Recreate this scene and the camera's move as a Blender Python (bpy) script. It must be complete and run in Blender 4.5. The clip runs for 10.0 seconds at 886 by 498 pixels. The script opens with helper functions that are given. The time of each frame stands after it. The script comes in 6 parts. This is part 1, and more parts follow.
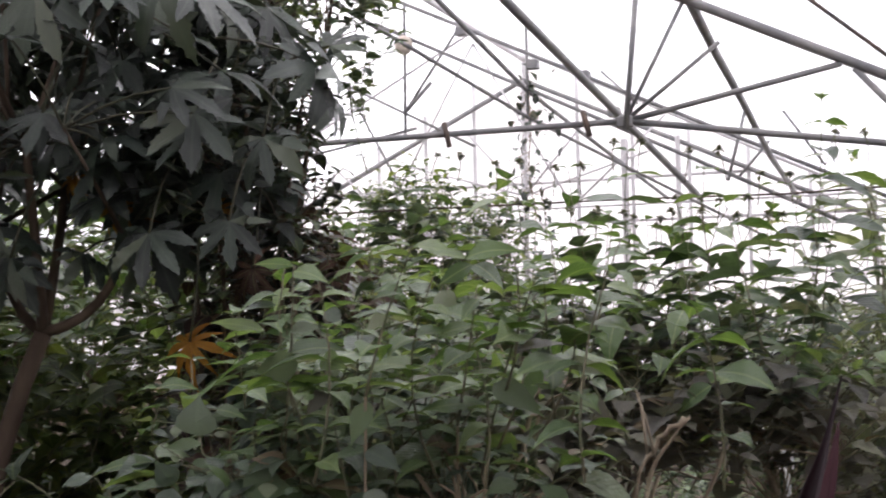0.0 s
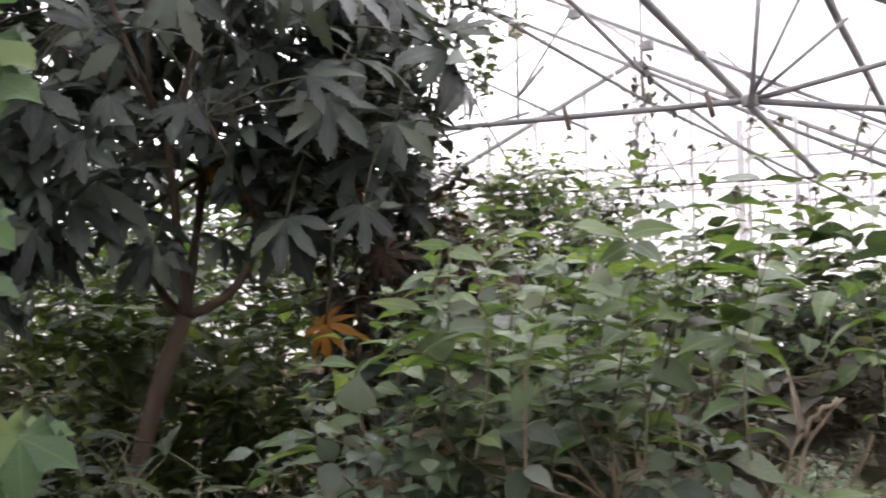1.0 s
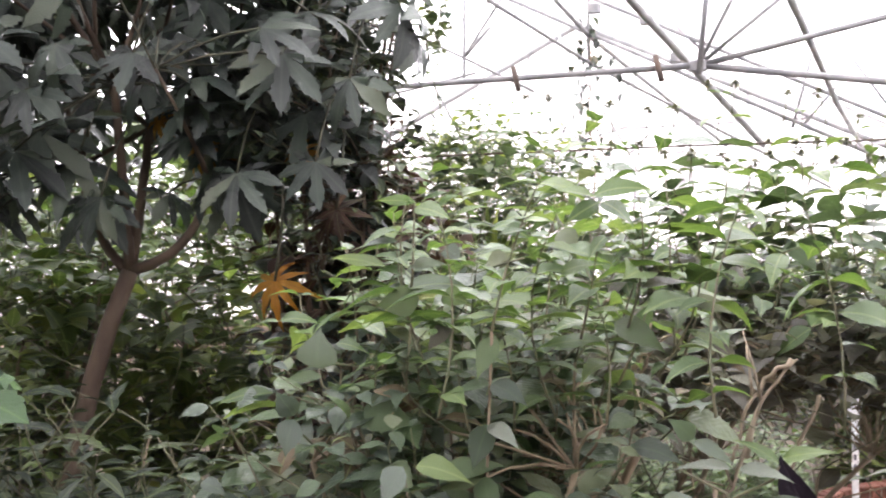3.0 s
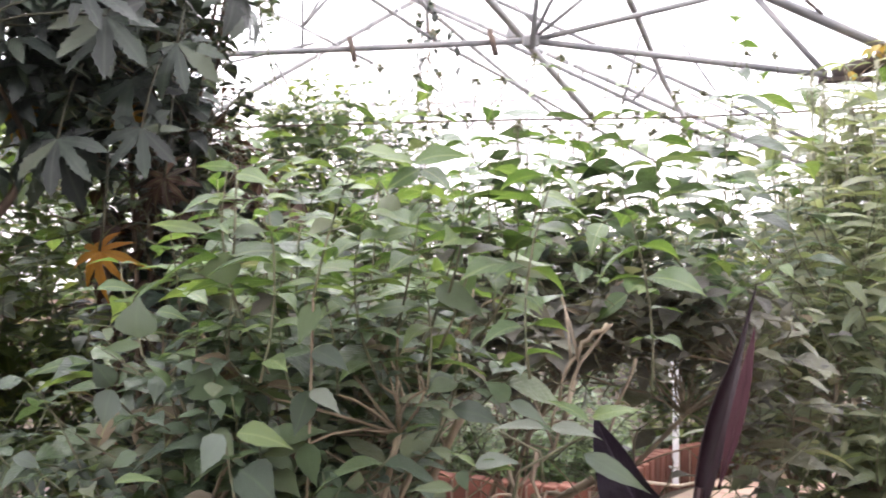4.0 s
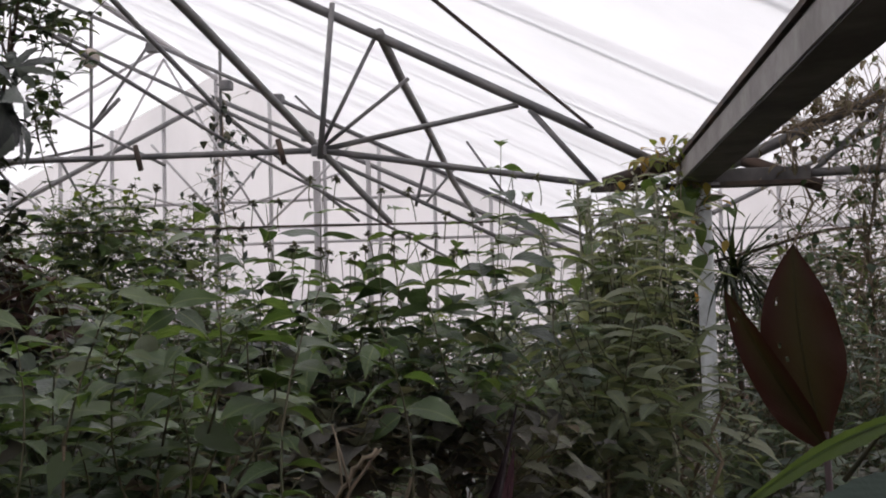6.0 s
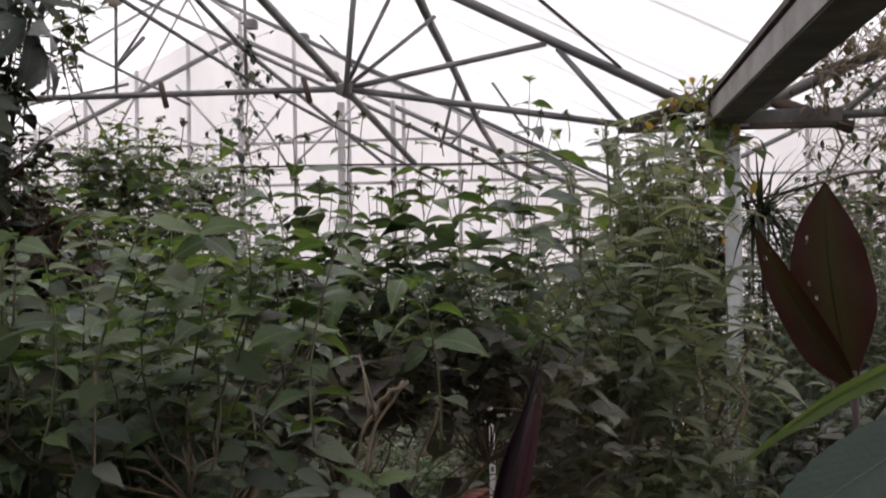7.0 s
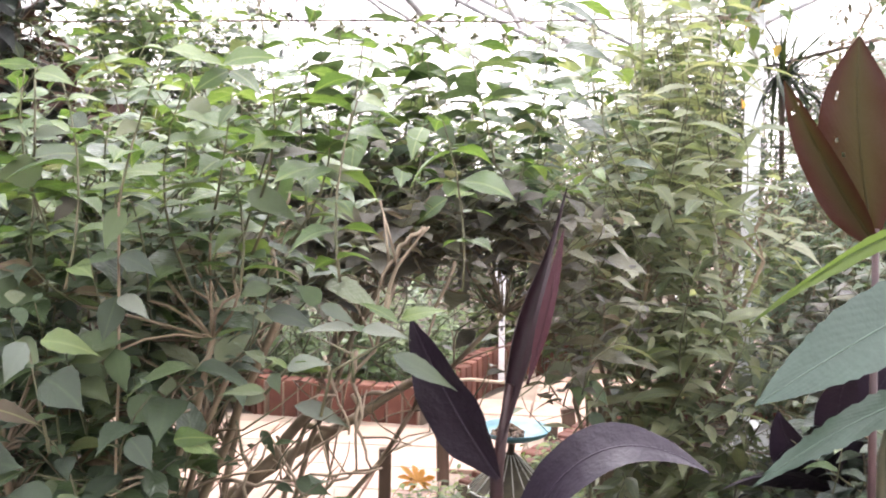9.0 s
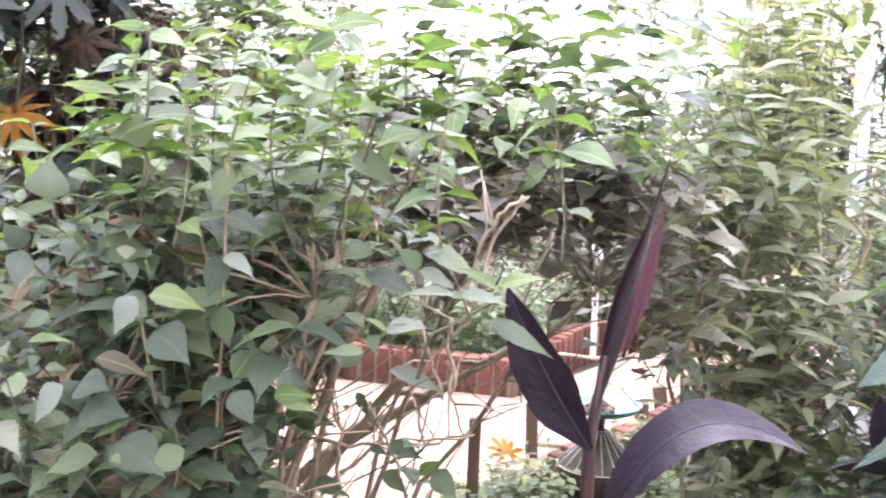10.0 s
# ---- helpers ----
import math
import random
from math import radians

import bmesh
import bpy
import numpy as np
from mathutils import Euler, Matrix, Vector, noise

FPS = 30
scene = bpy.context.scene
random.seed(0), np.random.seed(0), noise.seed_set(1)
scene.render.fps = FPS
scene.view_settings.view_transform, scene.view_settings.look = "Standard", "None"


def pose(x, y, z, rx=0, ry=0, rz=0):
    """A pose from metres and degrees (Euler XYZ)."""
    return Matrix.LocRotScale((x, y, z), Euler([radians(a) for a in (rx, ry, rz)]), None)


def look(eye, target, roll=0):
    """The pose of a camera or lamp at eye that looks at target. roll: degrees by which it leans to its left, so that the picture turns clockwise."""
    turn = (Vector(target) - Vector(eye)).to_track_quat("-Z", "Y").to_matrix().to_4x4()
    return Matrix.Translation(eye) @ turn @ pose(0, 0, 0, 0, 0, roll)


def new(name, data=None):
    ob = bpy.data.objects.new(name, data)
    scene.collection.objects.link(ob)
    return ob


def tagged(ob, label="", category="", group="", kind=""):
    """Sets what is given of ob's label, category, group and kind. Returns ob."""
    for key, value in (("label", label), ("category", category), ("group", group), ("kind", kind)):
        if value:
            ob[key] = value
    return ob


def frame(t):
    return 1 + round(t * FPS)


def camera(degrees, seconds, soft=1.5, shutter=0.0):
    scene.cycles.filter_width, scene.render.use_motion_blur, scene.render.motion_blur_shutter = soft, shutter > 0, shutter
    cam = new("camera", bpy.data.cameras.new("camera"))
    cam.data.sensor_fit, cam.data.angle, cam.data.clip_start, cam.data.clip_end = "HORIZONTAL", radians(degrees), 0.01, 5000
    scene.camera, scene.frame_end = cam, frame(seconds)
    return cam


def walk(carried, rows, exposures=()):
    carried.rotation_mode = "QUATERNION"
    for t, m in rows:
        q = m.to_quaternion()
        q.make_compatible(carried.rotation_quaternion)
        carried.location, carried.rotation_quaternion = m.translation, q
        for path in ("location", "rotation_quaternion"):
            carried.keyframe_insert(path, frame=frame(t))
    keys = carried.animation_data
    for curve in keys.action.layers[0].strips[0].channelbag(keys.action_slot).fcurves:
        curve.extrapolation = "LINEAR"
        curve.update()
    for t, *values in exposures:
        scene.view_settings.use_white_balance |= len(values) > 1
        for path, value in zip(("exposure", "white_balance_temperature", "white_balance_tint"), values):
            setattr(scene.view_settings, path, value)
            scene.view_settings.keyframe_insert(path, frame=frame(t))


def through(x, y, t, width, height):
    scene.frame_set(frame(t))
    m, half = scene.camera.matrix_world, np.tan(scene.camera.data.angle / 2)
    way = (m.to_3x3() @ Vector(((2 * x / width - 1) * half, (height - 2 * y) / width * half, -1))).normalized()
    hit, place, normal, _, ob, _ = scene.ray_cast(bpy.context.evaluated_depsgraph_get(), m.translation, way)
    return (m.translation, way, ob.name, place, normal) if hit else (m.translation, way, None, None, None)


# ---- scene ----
cam = camera(43.89, 10.0, soft=1.9, shutter=0.45)
PATH = [
    (0.0, -0.024, -0.009, 1.523, 92.56, 1.11, 22.07),
    (0.5, -0.048, -0.039, 1.519, 92.05, 1.18, 24.51),
    (1.0, -0.080, -0.061, 1.516, 91.92, 1.31, 27.58),
    (1.5, -0.108, -0.066, 1.513, 91.94, 1.21, 30.68),
    (2.0, -0.114, -0.075, 1.511, 90.62, 0.75, 29.49),
    (2.2, -0.115, -0.067, 1.510, 89.96, 0.79, 28.31),
    (3.3, -0.121, -0.065, 1.510, 89.84, 0.27, 22.53),
    (3.5, -0.108, -0.075, 1.512, 89.61, 0.18, 20.82),
    (4.0, -0.092, -0.063, 1.501, 88.38, 0.26, 16.17),
    (4.5, -0.072, -0.086, 1.507, 90.01, 0.46, 13.93),
    (5.0, -0.023, -0.093, 1.543, 91.97, 0.53, 7.86),
    (5.2, -0.014, -0.089, 1.550, 92.37, 0.98, 6.51),
    (6.3, -0.018, -0.088, 1.563, 93.15, 1.58, 6.14),
    (6.5, -0.015, -0.100, 1.556, 92.12, 1.50, 6.85),
    (7.0, -0.028, -0.079, 1.543, 90.22, 0.95, 7.26),
    (7.5, -0.040, -0.057, 1.525, 86.60, 0.55, 7.01),
    (8.0, -0.042, -0.049, 1.506, 83.92, -0.32, 5.32),
    (8.5, -0.050, -0.054, 1.506, 83.75, -0.55, 6.55),
    (9.0, -0.056, -0.063, 1.503, 83.33, -0.28, 7.75),
    (9.5, -0.061, -0.059, 1.498, 82.15, -0.55, 9.56),
    (10.0, -0.065, -0.071, 1.493, 81.93, -1.36, 12.75),
]
EXPOSURES = [(0.0, 0.14, 6350, 13), (1.0, 0.6, 6400, 13), (2.2, 1.48, 6400, 14), (3.3, 1.48, 6400, 13), (4.6, 1.12, 6350, 13), (5.2, -0.28, 6350, 12), (6.5, -1.1, 6450, 12), (7.0, -0.78, 6500, 12), (7.5, 0.4, 6700, 11),
             (8.0, 1.34, 6700, 11), (8.6, 1.73, 6600, 12), (9.2, 1.92, 6300, 15), (10.0, 2.38, 6000, 20)]
walk(cam, [(t, pose(x, y, z, rx, ry, rz)) for t, x, y, z, rx, ry, rz in PATH], EXPOSURES)

# ---- world and light: an overcast sky over a whitewashed greenhouse ----
world = bpy.data.worlds.new("overcast_sky")
scene.world = world
world.use_nodes = True
wn = world.node_tree.nodes
wl = world.node_tree.links
sky = wn.new("ShaderNodeTexSky")
sky.sky_type = "NISHITA"
sky.sun_disc = False
sky.sun_elevation, sky.sun_rotation = radians(62), radians(-18)
sky.dust_density, sky.air_density = 6.0, 1.0
grey = wn.new("ShaderNodeHueSaturation")
grey.inputs["Saturation"].default_value = 0.04
wl.new(sky.outputs[0], grey.inputs["Color"])
wl.new(grey.outputs[0], wn["Background"].inputs["Color"])
wn["Background"].inputs["Strength"].default_value = 0.34

sun_data = bpy.data.lights.new("sun", "SUN")
sun_data.energy, sun_data.angle, sun_data.color = 1.2, radians(25), (1.0, 0.96, 0.9)
sun = new("sun", sun_data)
sun.matrix_world = look((0, 0, 30), (5, -15, 0))


# ---- materials ----
def mat(name):
    m = bpy.data.materials.new(name)
    m.use_nodes = True
    nt = m.node_tree
    return m, nt, nt.nodes, nt.links, nt.nodes["Principled BSDF"]


def rand_value(nodes, links):
    """A value of 0 to 1 for each leaf or piece."""
    geo = nodes.new("ShaderNodeNewGeometry")
    info = nodes.new("ShaderNodeObjectInfo")
    add = nodes.new("ShaderNodeMath")
    add.operation = "ADD"
    links.new(geo.outputs["Random Per Island"], add.inputs[0])
    links.new(info.outputs["Random"], add.inputs[1])
    fr = nodes.new("ShaderNodeMath")
    fr.operation = "FRACT"
    links.new(add.outputs[0], fr.inputs[0])
    return fr.outputs[0]


def ramp(nodes, links, value, stops):
    r = nodes.new("ShaderNodeValToRGB")
    els = r.color_ramp.elements
    while len(els) < len(stops):
        els.new(0.5)
    for e, (p, c) in zip(els, stops):
        e.position, e.color = p, (*c, 1)
    links.new(value, r.inputs[0])
    return r.outputs[0]


def noise_tex(nodes, links, scale, detail=4.0, coord="Object", rough=0.6, stretch=None):
    tc = nodes.new("ShaderNodeTexCoord")
    n = nodes.new("ShaderNodeTexNoise")
    n.inputs["Scale"].default_value, n.inputs["Detail"].default_value = scale, detail
    n.inputs["Roughness"].default_value = rough
    if stretch:
        mp = nodes.new("ShaderNodeMapping")
        mp.inputs["Scale"].default_value = stretch
        links.new(tc.outputs[coord], mp.inputs[0])
        links.new(mp.outputs[0], n.inputs["Vector"])
    else:
        links.new(tc.outputs[coord], n.inputs["Vector"])
    return n.outputs[0]


def mix(nodes, links, a, b, fac, mode="MIX"):
    m = nodes.new("ShaderNodeMix")
    m.data_type, m.blend_type = "RGBA", mode
    for sock, v in ((m.inputs[0], fac), (m.inputs[6], a), (m.inputs[7], b)):
        if hasattr(v, "links"):
            links.new(v, sock)
        elif isinstance(v, tuple):
            sock.default_value = (*v, 1)
        else:
            sock.default_value = v
    return m.outputs[2]


def bump(nodes, links, bsdf, height, strength, dist=0.01):
    b = nodes.new("ShaderNodeBump")
    b.inputs["Strength"].default_value, b.inputs["Distance"].default_value = strength, dist
    links.new(height, b.inputs["Height"])
    links.new(b.outputs[0], bsdf.inputs["Normal"])


def leaf_mat(name, stops, rough=0.42, through=0.3, vein=(0.25, 0.3, 0.12), vein_amount=0.35, spec=0.45, blotch=0.35, ribs=9.0, rib_depth=0.12, rib_width=0.11, wobble=5.0):
    """A leaf: its colour varies from leaf to leaf, along the blade and in blotches, with a paler midrib and side veins."""
    m, nt, n, l, b = mat(name)
    base = ramp(n, l, rand_value(n, l), [(q, (c[0] * 1.2, c[1] * 1.04, c[2] * 1.1)) for q, c in stops])
    spots = noise_tex(n, l, 45.0, 3.0)
    dark = mix(n, l, base, (0.55, 0.5, 0.4), blotch, "MULTIPLY")
    base = mix(n, l, base, dark, spots)
    at = n.new("ShaderNodeAttribute")
    at.attribute_name = "blade"
    sep = n.new("ShaderNodeSeparateXYZ")
    l.new(at.outputs["Vector"], sep.inputs[0])
    ab = n.new("ShaderNodeMath")
    ab.operation = "ABSOLUTE"
    l.new(sep.outputs[0], ab.inputs[0])
    rib = n.new("ShaderNodeMapRange")
    rib.inputs["From Min"].default_value, rib.inputs["From Max"].default_value = 0.0, rib_width
    rib.inputs["To Min"].default_value, rib.inputs["To Max"].default_value = vein_amount, 0.0
    l.new(ab.outputs[0], rib.inputs[0])
    # side veins: slanting stripes along the blade
    sl = n.new("ShaderNodeMath")
    sl.operation = "MULTIPLY_ADD"
    l.new(ab.outputs[0], sl.inputs[0])
    sl.inputs[1].default_value = -0.35
    l.new(sep.outputs[1], sl.inputs[2])
    st = n.new("ShaderNodeMath")
    st.operation = "MULTIPLY"
    l.new(sl.outputs[0], st.inputs[0])
    st.inputs[1].default_value = ribs * 6.283
    sn = n.new("ShaderNodeMath")
    sn.operation = "SINE"
    l.new(st.outputs[0], sn.inputs[0])
    col = mix(n, l, base, vein, rib.outputs[0])
    l.new(col, b.inputs["Base Color"])
    b.inputs["Roughness"].default_value = rough
    b.inputs["Specular IOR Level"].default_value = spec
    wob = n.new("ShaderNodeMath")
    wob.operation = "MULTIPLY_ADD"
    l.new(noise_tex(n, l, 55.0, 2.0), wob.inputs[0])
    wob.inputs[1].default_value = wobble
    rd = n.new("ShaderNodeMath")
    rd.operation = "MULTIPLY"
    l.new(sn.outputs[0], rd.inputs[0])
    rd.inputs[1].default_value = rib_depth
    l.new(rd.outputs[0], wob.inputs[2])
    bump(n, l, b, wob.outputs[0], 0.45, 0.0022)
    tr = n.new("ShaderNodeBsdfTranslucent")
    lit = mix(n, l, col, (1.0, 0.97, 0.6), 1.0, "MULTIPLY")
    br = n.new("ShaderNodeHueSaturation")
    br.inputs["Value"].default_value = 1.9
    l.new(lit, br.inputs["Color"])
    l.new(br.outputs[0], tr.inputs[0])
    ms = n.new("ShaderNodeMixShader")
    ms.inputs[0].default_value = through
    l.new(b.outputs[0], ms.inputs[1])
    l.new(tr.outputs[0], ms.inputs[2])
    l.new(ms.outputs[0], n["Material Output"].inputs[0])
    return m


def rough_mat(name, a, b_col, scale, rough=0.7, metal=0.0, bump_s=0.3, fine=4.0, stretch=None, vary=0.0, spec=0.4):
    """Two colours in large patches with fine grain over them."""
    m, nt, n, l, b = mat(name)
    big = noise_tex(n, l, scale, 3.0, stretch=stretch)
    small = noise_tex(n, l, scale * fine, 5.0, stretch=stretch)
    k = n.new("ShaderNodeMapRange")
    k.inputs["From Min"].default_value, k.inputs["From Max"].default_value = 0.38, 0.64
    l.new(big, k.inputs[0])
    col = mix(n, l, a, b_col, k.outputs[0])
    col = mix(n, l, col, mix(n, l, col, (0.62, 0.6, 0.58), 1.0, "MULTIPLY"), small)
    if vary:
        hv = n.new("ShaderNodeHueSaturation")
        mr = n.new("ShaderNodeMapRange")
        mr.inputs["To Min"].default_value, mr.inputs["To Max"].default_value = 1 - vary, 1 + vary
        l.new(rand_value(n, l), mr.inputs[0])
        l.new(mr.outputs[0], hv.inputs["Value"])
        l.new(col, hv.inputs["Color"])
        col = hv.outputs[0]
    l.new(col, b.inputs["Base Color"])
    b.inputs["Roughness"].default_value, b.inputs["Metallic"].default_value = rough, metal
    b.inputs["Specular IOR Level"].default_value = spec
    bump(n, l, b, small, bump_s, 0.004)
    return m


def pane_mat(name, tint, clear):
    """Whitewashed glazing: part of the light goes straight through, the rest is scattered."""
    m, nt, n, l, b = mat(name)
    tr = n.new("ShaderNodeBsdfTranslucent")
    stains = ramp(n, l, noise_tex(n, l, 1.3, 5.0, stretch=(1, 1, 0.25)), [(0.3, tuple(c * 0.86 for c in tint)), (0.6, tint)])
    l.new(stains, tr.inputs[0])
    cl = n.new("ShaderNodeBsdfTransparent")
    ms = n.new("ShaderNodeMixShader")
    ms.inputs[0].default_value = clear
    l.new(tr.outputs[0], ms.inputs[1])
    l.new(cl.outputs[0], ms.inputs[2])
    l.new(ms.outputs[0], n["Material Output"].inputs[0])
    return m


M_SHRUB = leaf_mat("shrub_leaf", [(0.0, (0.025, 0.046, 0.028)), (0.35, (0.038, 0.07, 0.038)), (0.7, (0.056, 0.104, 0.042)), (0.9, (0.088, 0.132, 0.066)), (1.0, (0.12, 0.15, 0.1))], 0.4, 0.32, vein=(0.09, 0.14, 0.06), vein_amount=0.2, spec=0.55, blotch=0.55, rib_depth=0.2)
M_DUSK = leaf_mat("dusky_leaf", [(0.0, (0.046, 0.05, 0.043)), (0.5, (0.08, 0.086, 0.066)), (0.85, (0.098, 0.12, 0.07)), (1.0, (0.14, 0.165, 0.11))], 0.4, 0.3, vein=(0.12, 0.13, 0.08), vein_amount=0.2, spec=0.7, rib_depth=0.2)
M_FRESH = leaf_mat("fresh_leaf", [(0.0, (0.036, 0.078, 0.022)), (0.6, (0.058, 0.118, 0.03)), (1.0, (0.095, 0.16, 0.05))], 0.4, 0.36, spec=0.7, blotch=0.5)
# paler grey-green colour stands in for the white roof's sheen on single leaves
M_PALE = leaf_mat("roof_sheen_leaf", [(0.0, (0.06, 0.095, 0.074)), (0.6, (0.095, 0.14, 0.106)), (1.0, (0.14, 0.185, 0.145))], 0.38, 0.28, vein=(0.14, 0.19, 0.13), vein_amount=0.15, spec=0.75, blotch=0.5, rib_depth=0.25)
M_SAGE = leaf_mat("sage_leaf", [(0.0, (0.078, 0.115, 0.066)), (0.5, (0.12, 0.165, 0.095)), (1.0, (0.19, 0.235, 0.15))], 0.45, 0.42, spec=0.6)
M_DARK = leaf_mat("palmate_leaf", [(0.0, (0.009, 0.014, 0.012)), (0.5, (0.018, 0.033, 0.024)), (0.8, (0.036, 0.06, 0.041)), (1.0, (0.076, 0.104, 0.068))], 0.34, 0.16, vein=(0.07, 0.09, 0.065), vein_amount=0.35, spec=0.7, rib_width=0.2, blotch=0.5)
# under-tree shade put into the leaf colour, with less gloss
M_UNDER = leaf_mat("shade_darkened_leaf", [(0.0, (0.009, 0.017, 0.01)), (0.6, (0.018, 0.033, 0.016)), (1.0, (0.045, 0.07, 0.022))], 0.46, 0.2, spec=0.3)
M_VINE = leaf_mat("vine_leaf", [(0.0, (0.022, 0.06, 0.02)), (0.35, (0.04, 0.1, 0.03)), (0.75, (0.062, 0.135, 0.036)), (1.0, (0.11, 0.18, 0.06))], 0.42, 0.36, vein=(0.1, 0.17, 0.05), spec=0.5, blotch=0.5, rib_depth=0.2)
M_ORANGE = leaf_mat("withered_leaf", [(0.0, (0.2, 0.1, 0.01)), (0.5, (0.26, 0.14, 0.014)), (1.0, (0.24, 0.15, 0.02))], 0.7, 0.4, vein=(0.12, 0.05, 0.01), vein_amount=0.6, blotch=0.7)
M_LIME = leaf_mat("lime_leaf", [(0.0, (0.05, 0.098, 0.024)), (1.0, (0.065, 0.115, 0.03))], 0.5, 0.35, vein=(0.1, 0.15, 0.05), spec=0.4, ribs=16.0, blotch=0.3, wobble=1.5)
M_PALESTALK = rough_mat("pale_stalk", (0.3, 0.31, 0.22), (0.42, 0.41, 0.31), 30.0, 0.8, bump_s=0.3)
M_AMBER = leaf_mat("amber_leaf", [(0.0, (0.16, 0.09, 0.008)), (1.0, (0.24, 0.14, 0.015))], 0.7, 0.3, vein=(0.1, 0.05, 0.01), blotch=0.7)
M_YELLOW = leaf_mat("yellowing_leaf", [(0.0, (0.1, 0.16, 0.035)), (0.5, (0.2, 0.24, 0.045)), (1.0, (0.34, 0.24, 0.07))], 0.5, 0.4)
M_PURPLE = leaf_mat("purple_canna_leaf", [(0.0, (0.014, 0.011, 0.02)), (1.0, (0.02, 0.0145, 0.026))], 0.5, 0.06, vein=(0.045, 0.032, 0.05), vein_amount=0.3, spec=0.32, ribs=26.0, blotch=0.5, rib_depth=0.02, wobble=3.0)
M_ROLL = leaf_mat("brown_purple_canna_leaf", [(0.0, (0.015, 0.0095, 0.014)), (1.0, (0.02, 0.0115, 0.016))], 0.5, 0.08, vein=(0.05, 0.025, 0.03), vein_amount=0.2, spec=0.3, ribs=26.0, blotch=0.4, rib_depth=0.02, wobble=2.0)
M_FLAP = leaf_mat("pink_canna_edge", [(0.0, (0.034, 0.0135, 0.021)), (1.0, (0.046, 0.018, 0.027))], 0.55, 0.2, vein=(0.05, 0.022, 0.026), spec=0.3, ribs=22.0, rib_depth=0.03, wobble=2.0)
M_MAROON = leaf_mat("maroon_canna_leaf", [(0.0, (0.023, 0.0105, 0.008)), (1.0, (0.027, 0.0115, 0.008))], 0.55, 0.24, spec=0.12, vein=(0.03, 0.03, 0.009), vein_amount=0.7, rib_width=0.8, ribs=24.0, rib_depth=0.08, wobble=1.2, blotch=0.5)
M_BROAD = leaf_mat("broad_green_leaf", [(0.0, (0.028, 0.056, 0.042)), (1.0, (0.034, 0.064, 0.047))], 0.45, 0.12, vein=(0.09, 0.13, 0.1), vein_amount=0.4, rib_width=0.05, ribs=14.0, rib_depth=0.1, spec=0.3, blotch=0.35, wobble=1.5)
M_FAR = leaf_mat("background_leaf", [(0.0, (0.035, 0.06, 0.022)), (0.6, (0.07, 0.12, 0.03)), (1.0, (0.13, 0.18, 0.05))], 0.5, 0.35)
M_DEADLEAF = leaf_mat("dead_leaf", [(0.0, (0.045, 0.042, 0.024)), (1.0, (0.105, 0.09, 0.05))], 0.7, 0.2, blotch=0.6)
M_DRY = leaf_mat("dry_brown_leaf", [(0.0, (0.02, 0.013, 0.01)), (1.0, (0.06, 0.032, 0.018))], 0.7, 0.15)
M_STEM = rough_mat("green_stem", (0.09, 0.1, 0.05), (0.15, 0.13, 0.08), 30.0, 0.6, bump_s=0.15)
M_TWIG = rough_mat("woody_twig", (0.2, 0.15, 0.1), (0.3, 0.24, 0.17), 25.0, 0.8, bump_s=0.4, stretch=(1, 1, 0.3))
M_DRYTWIG = rough_mat("dry_twig_bark", (0.24, 0.19, 0.14), (0.36, 0.3, 0.22), 30.0, 0.85, bump_s=0.4, stretch=(1, 1, 0.3))
M_STALK = rough_mat("dark_stalk", (0.04, 0.045, 0.025), (0.07, 0.06, 0.035), 20.0, 0.6, bump_s=0.15)
M_BARK = rough_mat("brown_bark", (0.075, 0.05, 0.036), (0.12, 0.085, 0.06), 14.0, 0.85, bump_s=0.6, stretch=(1, 1, 0.3))
M_CANNASTEM = rough_mat("maroon_stem", (0.03, 0.012, 0.014), (0.05, 0.02, 0.02), 20.0, 0.55, bump_s=0.1)
M_STEEL = rough_mat("galvanised_steel", (0.2, 0.2, 0.21), (0.3, 0.29, 0.29), 6.0, 0.6, 0.35, 0.1, fine=8.0)
M_RUST = rough_mat("rusty_steel", (0.06, 0.05, 0.048), (0.13, 0.09, 0.07), 10.0, 0.8, 0.2, 0.3)
M_ALU = rough_mat("white_bar", (0.5, 0.48, 0.5), (0.62, 0.6, 0.62), 4.0, 0.6, 0.0, 0.1)
M_POST = rough_mat("white_paint", (0.68, 0.72, 0.74), (0.8, 0.83, 0.84), 7.0, 0.5, 0.0, 0.15, fine=6.0)
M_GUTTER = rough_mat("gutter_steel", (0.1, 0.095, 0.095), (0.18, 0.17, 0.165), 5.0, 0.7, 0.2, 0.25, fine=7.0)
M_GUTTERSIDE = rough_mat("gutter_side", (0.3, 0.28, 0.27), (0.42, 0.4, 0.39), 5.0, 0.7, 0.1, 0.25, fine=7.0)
M_ROOF = pane_mat("roof_glazing", (0.93, 0.9, 0.94), 0.22)
M_WALLPANE = pane_mat("wall_glazing", (0.92, 0.84, 0.895), 0.12)
M_SOIL = rough_mat("soil", (0.05, 0.037, 0.026), (0.1, 0.075, 0.05), 3.0, 0.95, 0.0, 0.9, fine=14.0)
M_TILE = rough_mat("terracotta_tile", (0.4, 0.26, 0.2), (0.5, 0.35, 0.28), 4.0, 0.6, 0.0, 0.2, fine=9.0, vary=0.12)
M_MORTAR = rough_mat("mortar", (0.25, 0.19, 0.15), (0.33, 0.26, 0.2), 8.0, 0.9, 0.0, 0.4)
M_BRICK = rough_mat("red_brick", (0.13, 0.048, 0.034), (0.2, 0.085, 0.06), 9.0, 0.85, 0.0, 0.6, vary=0.25)
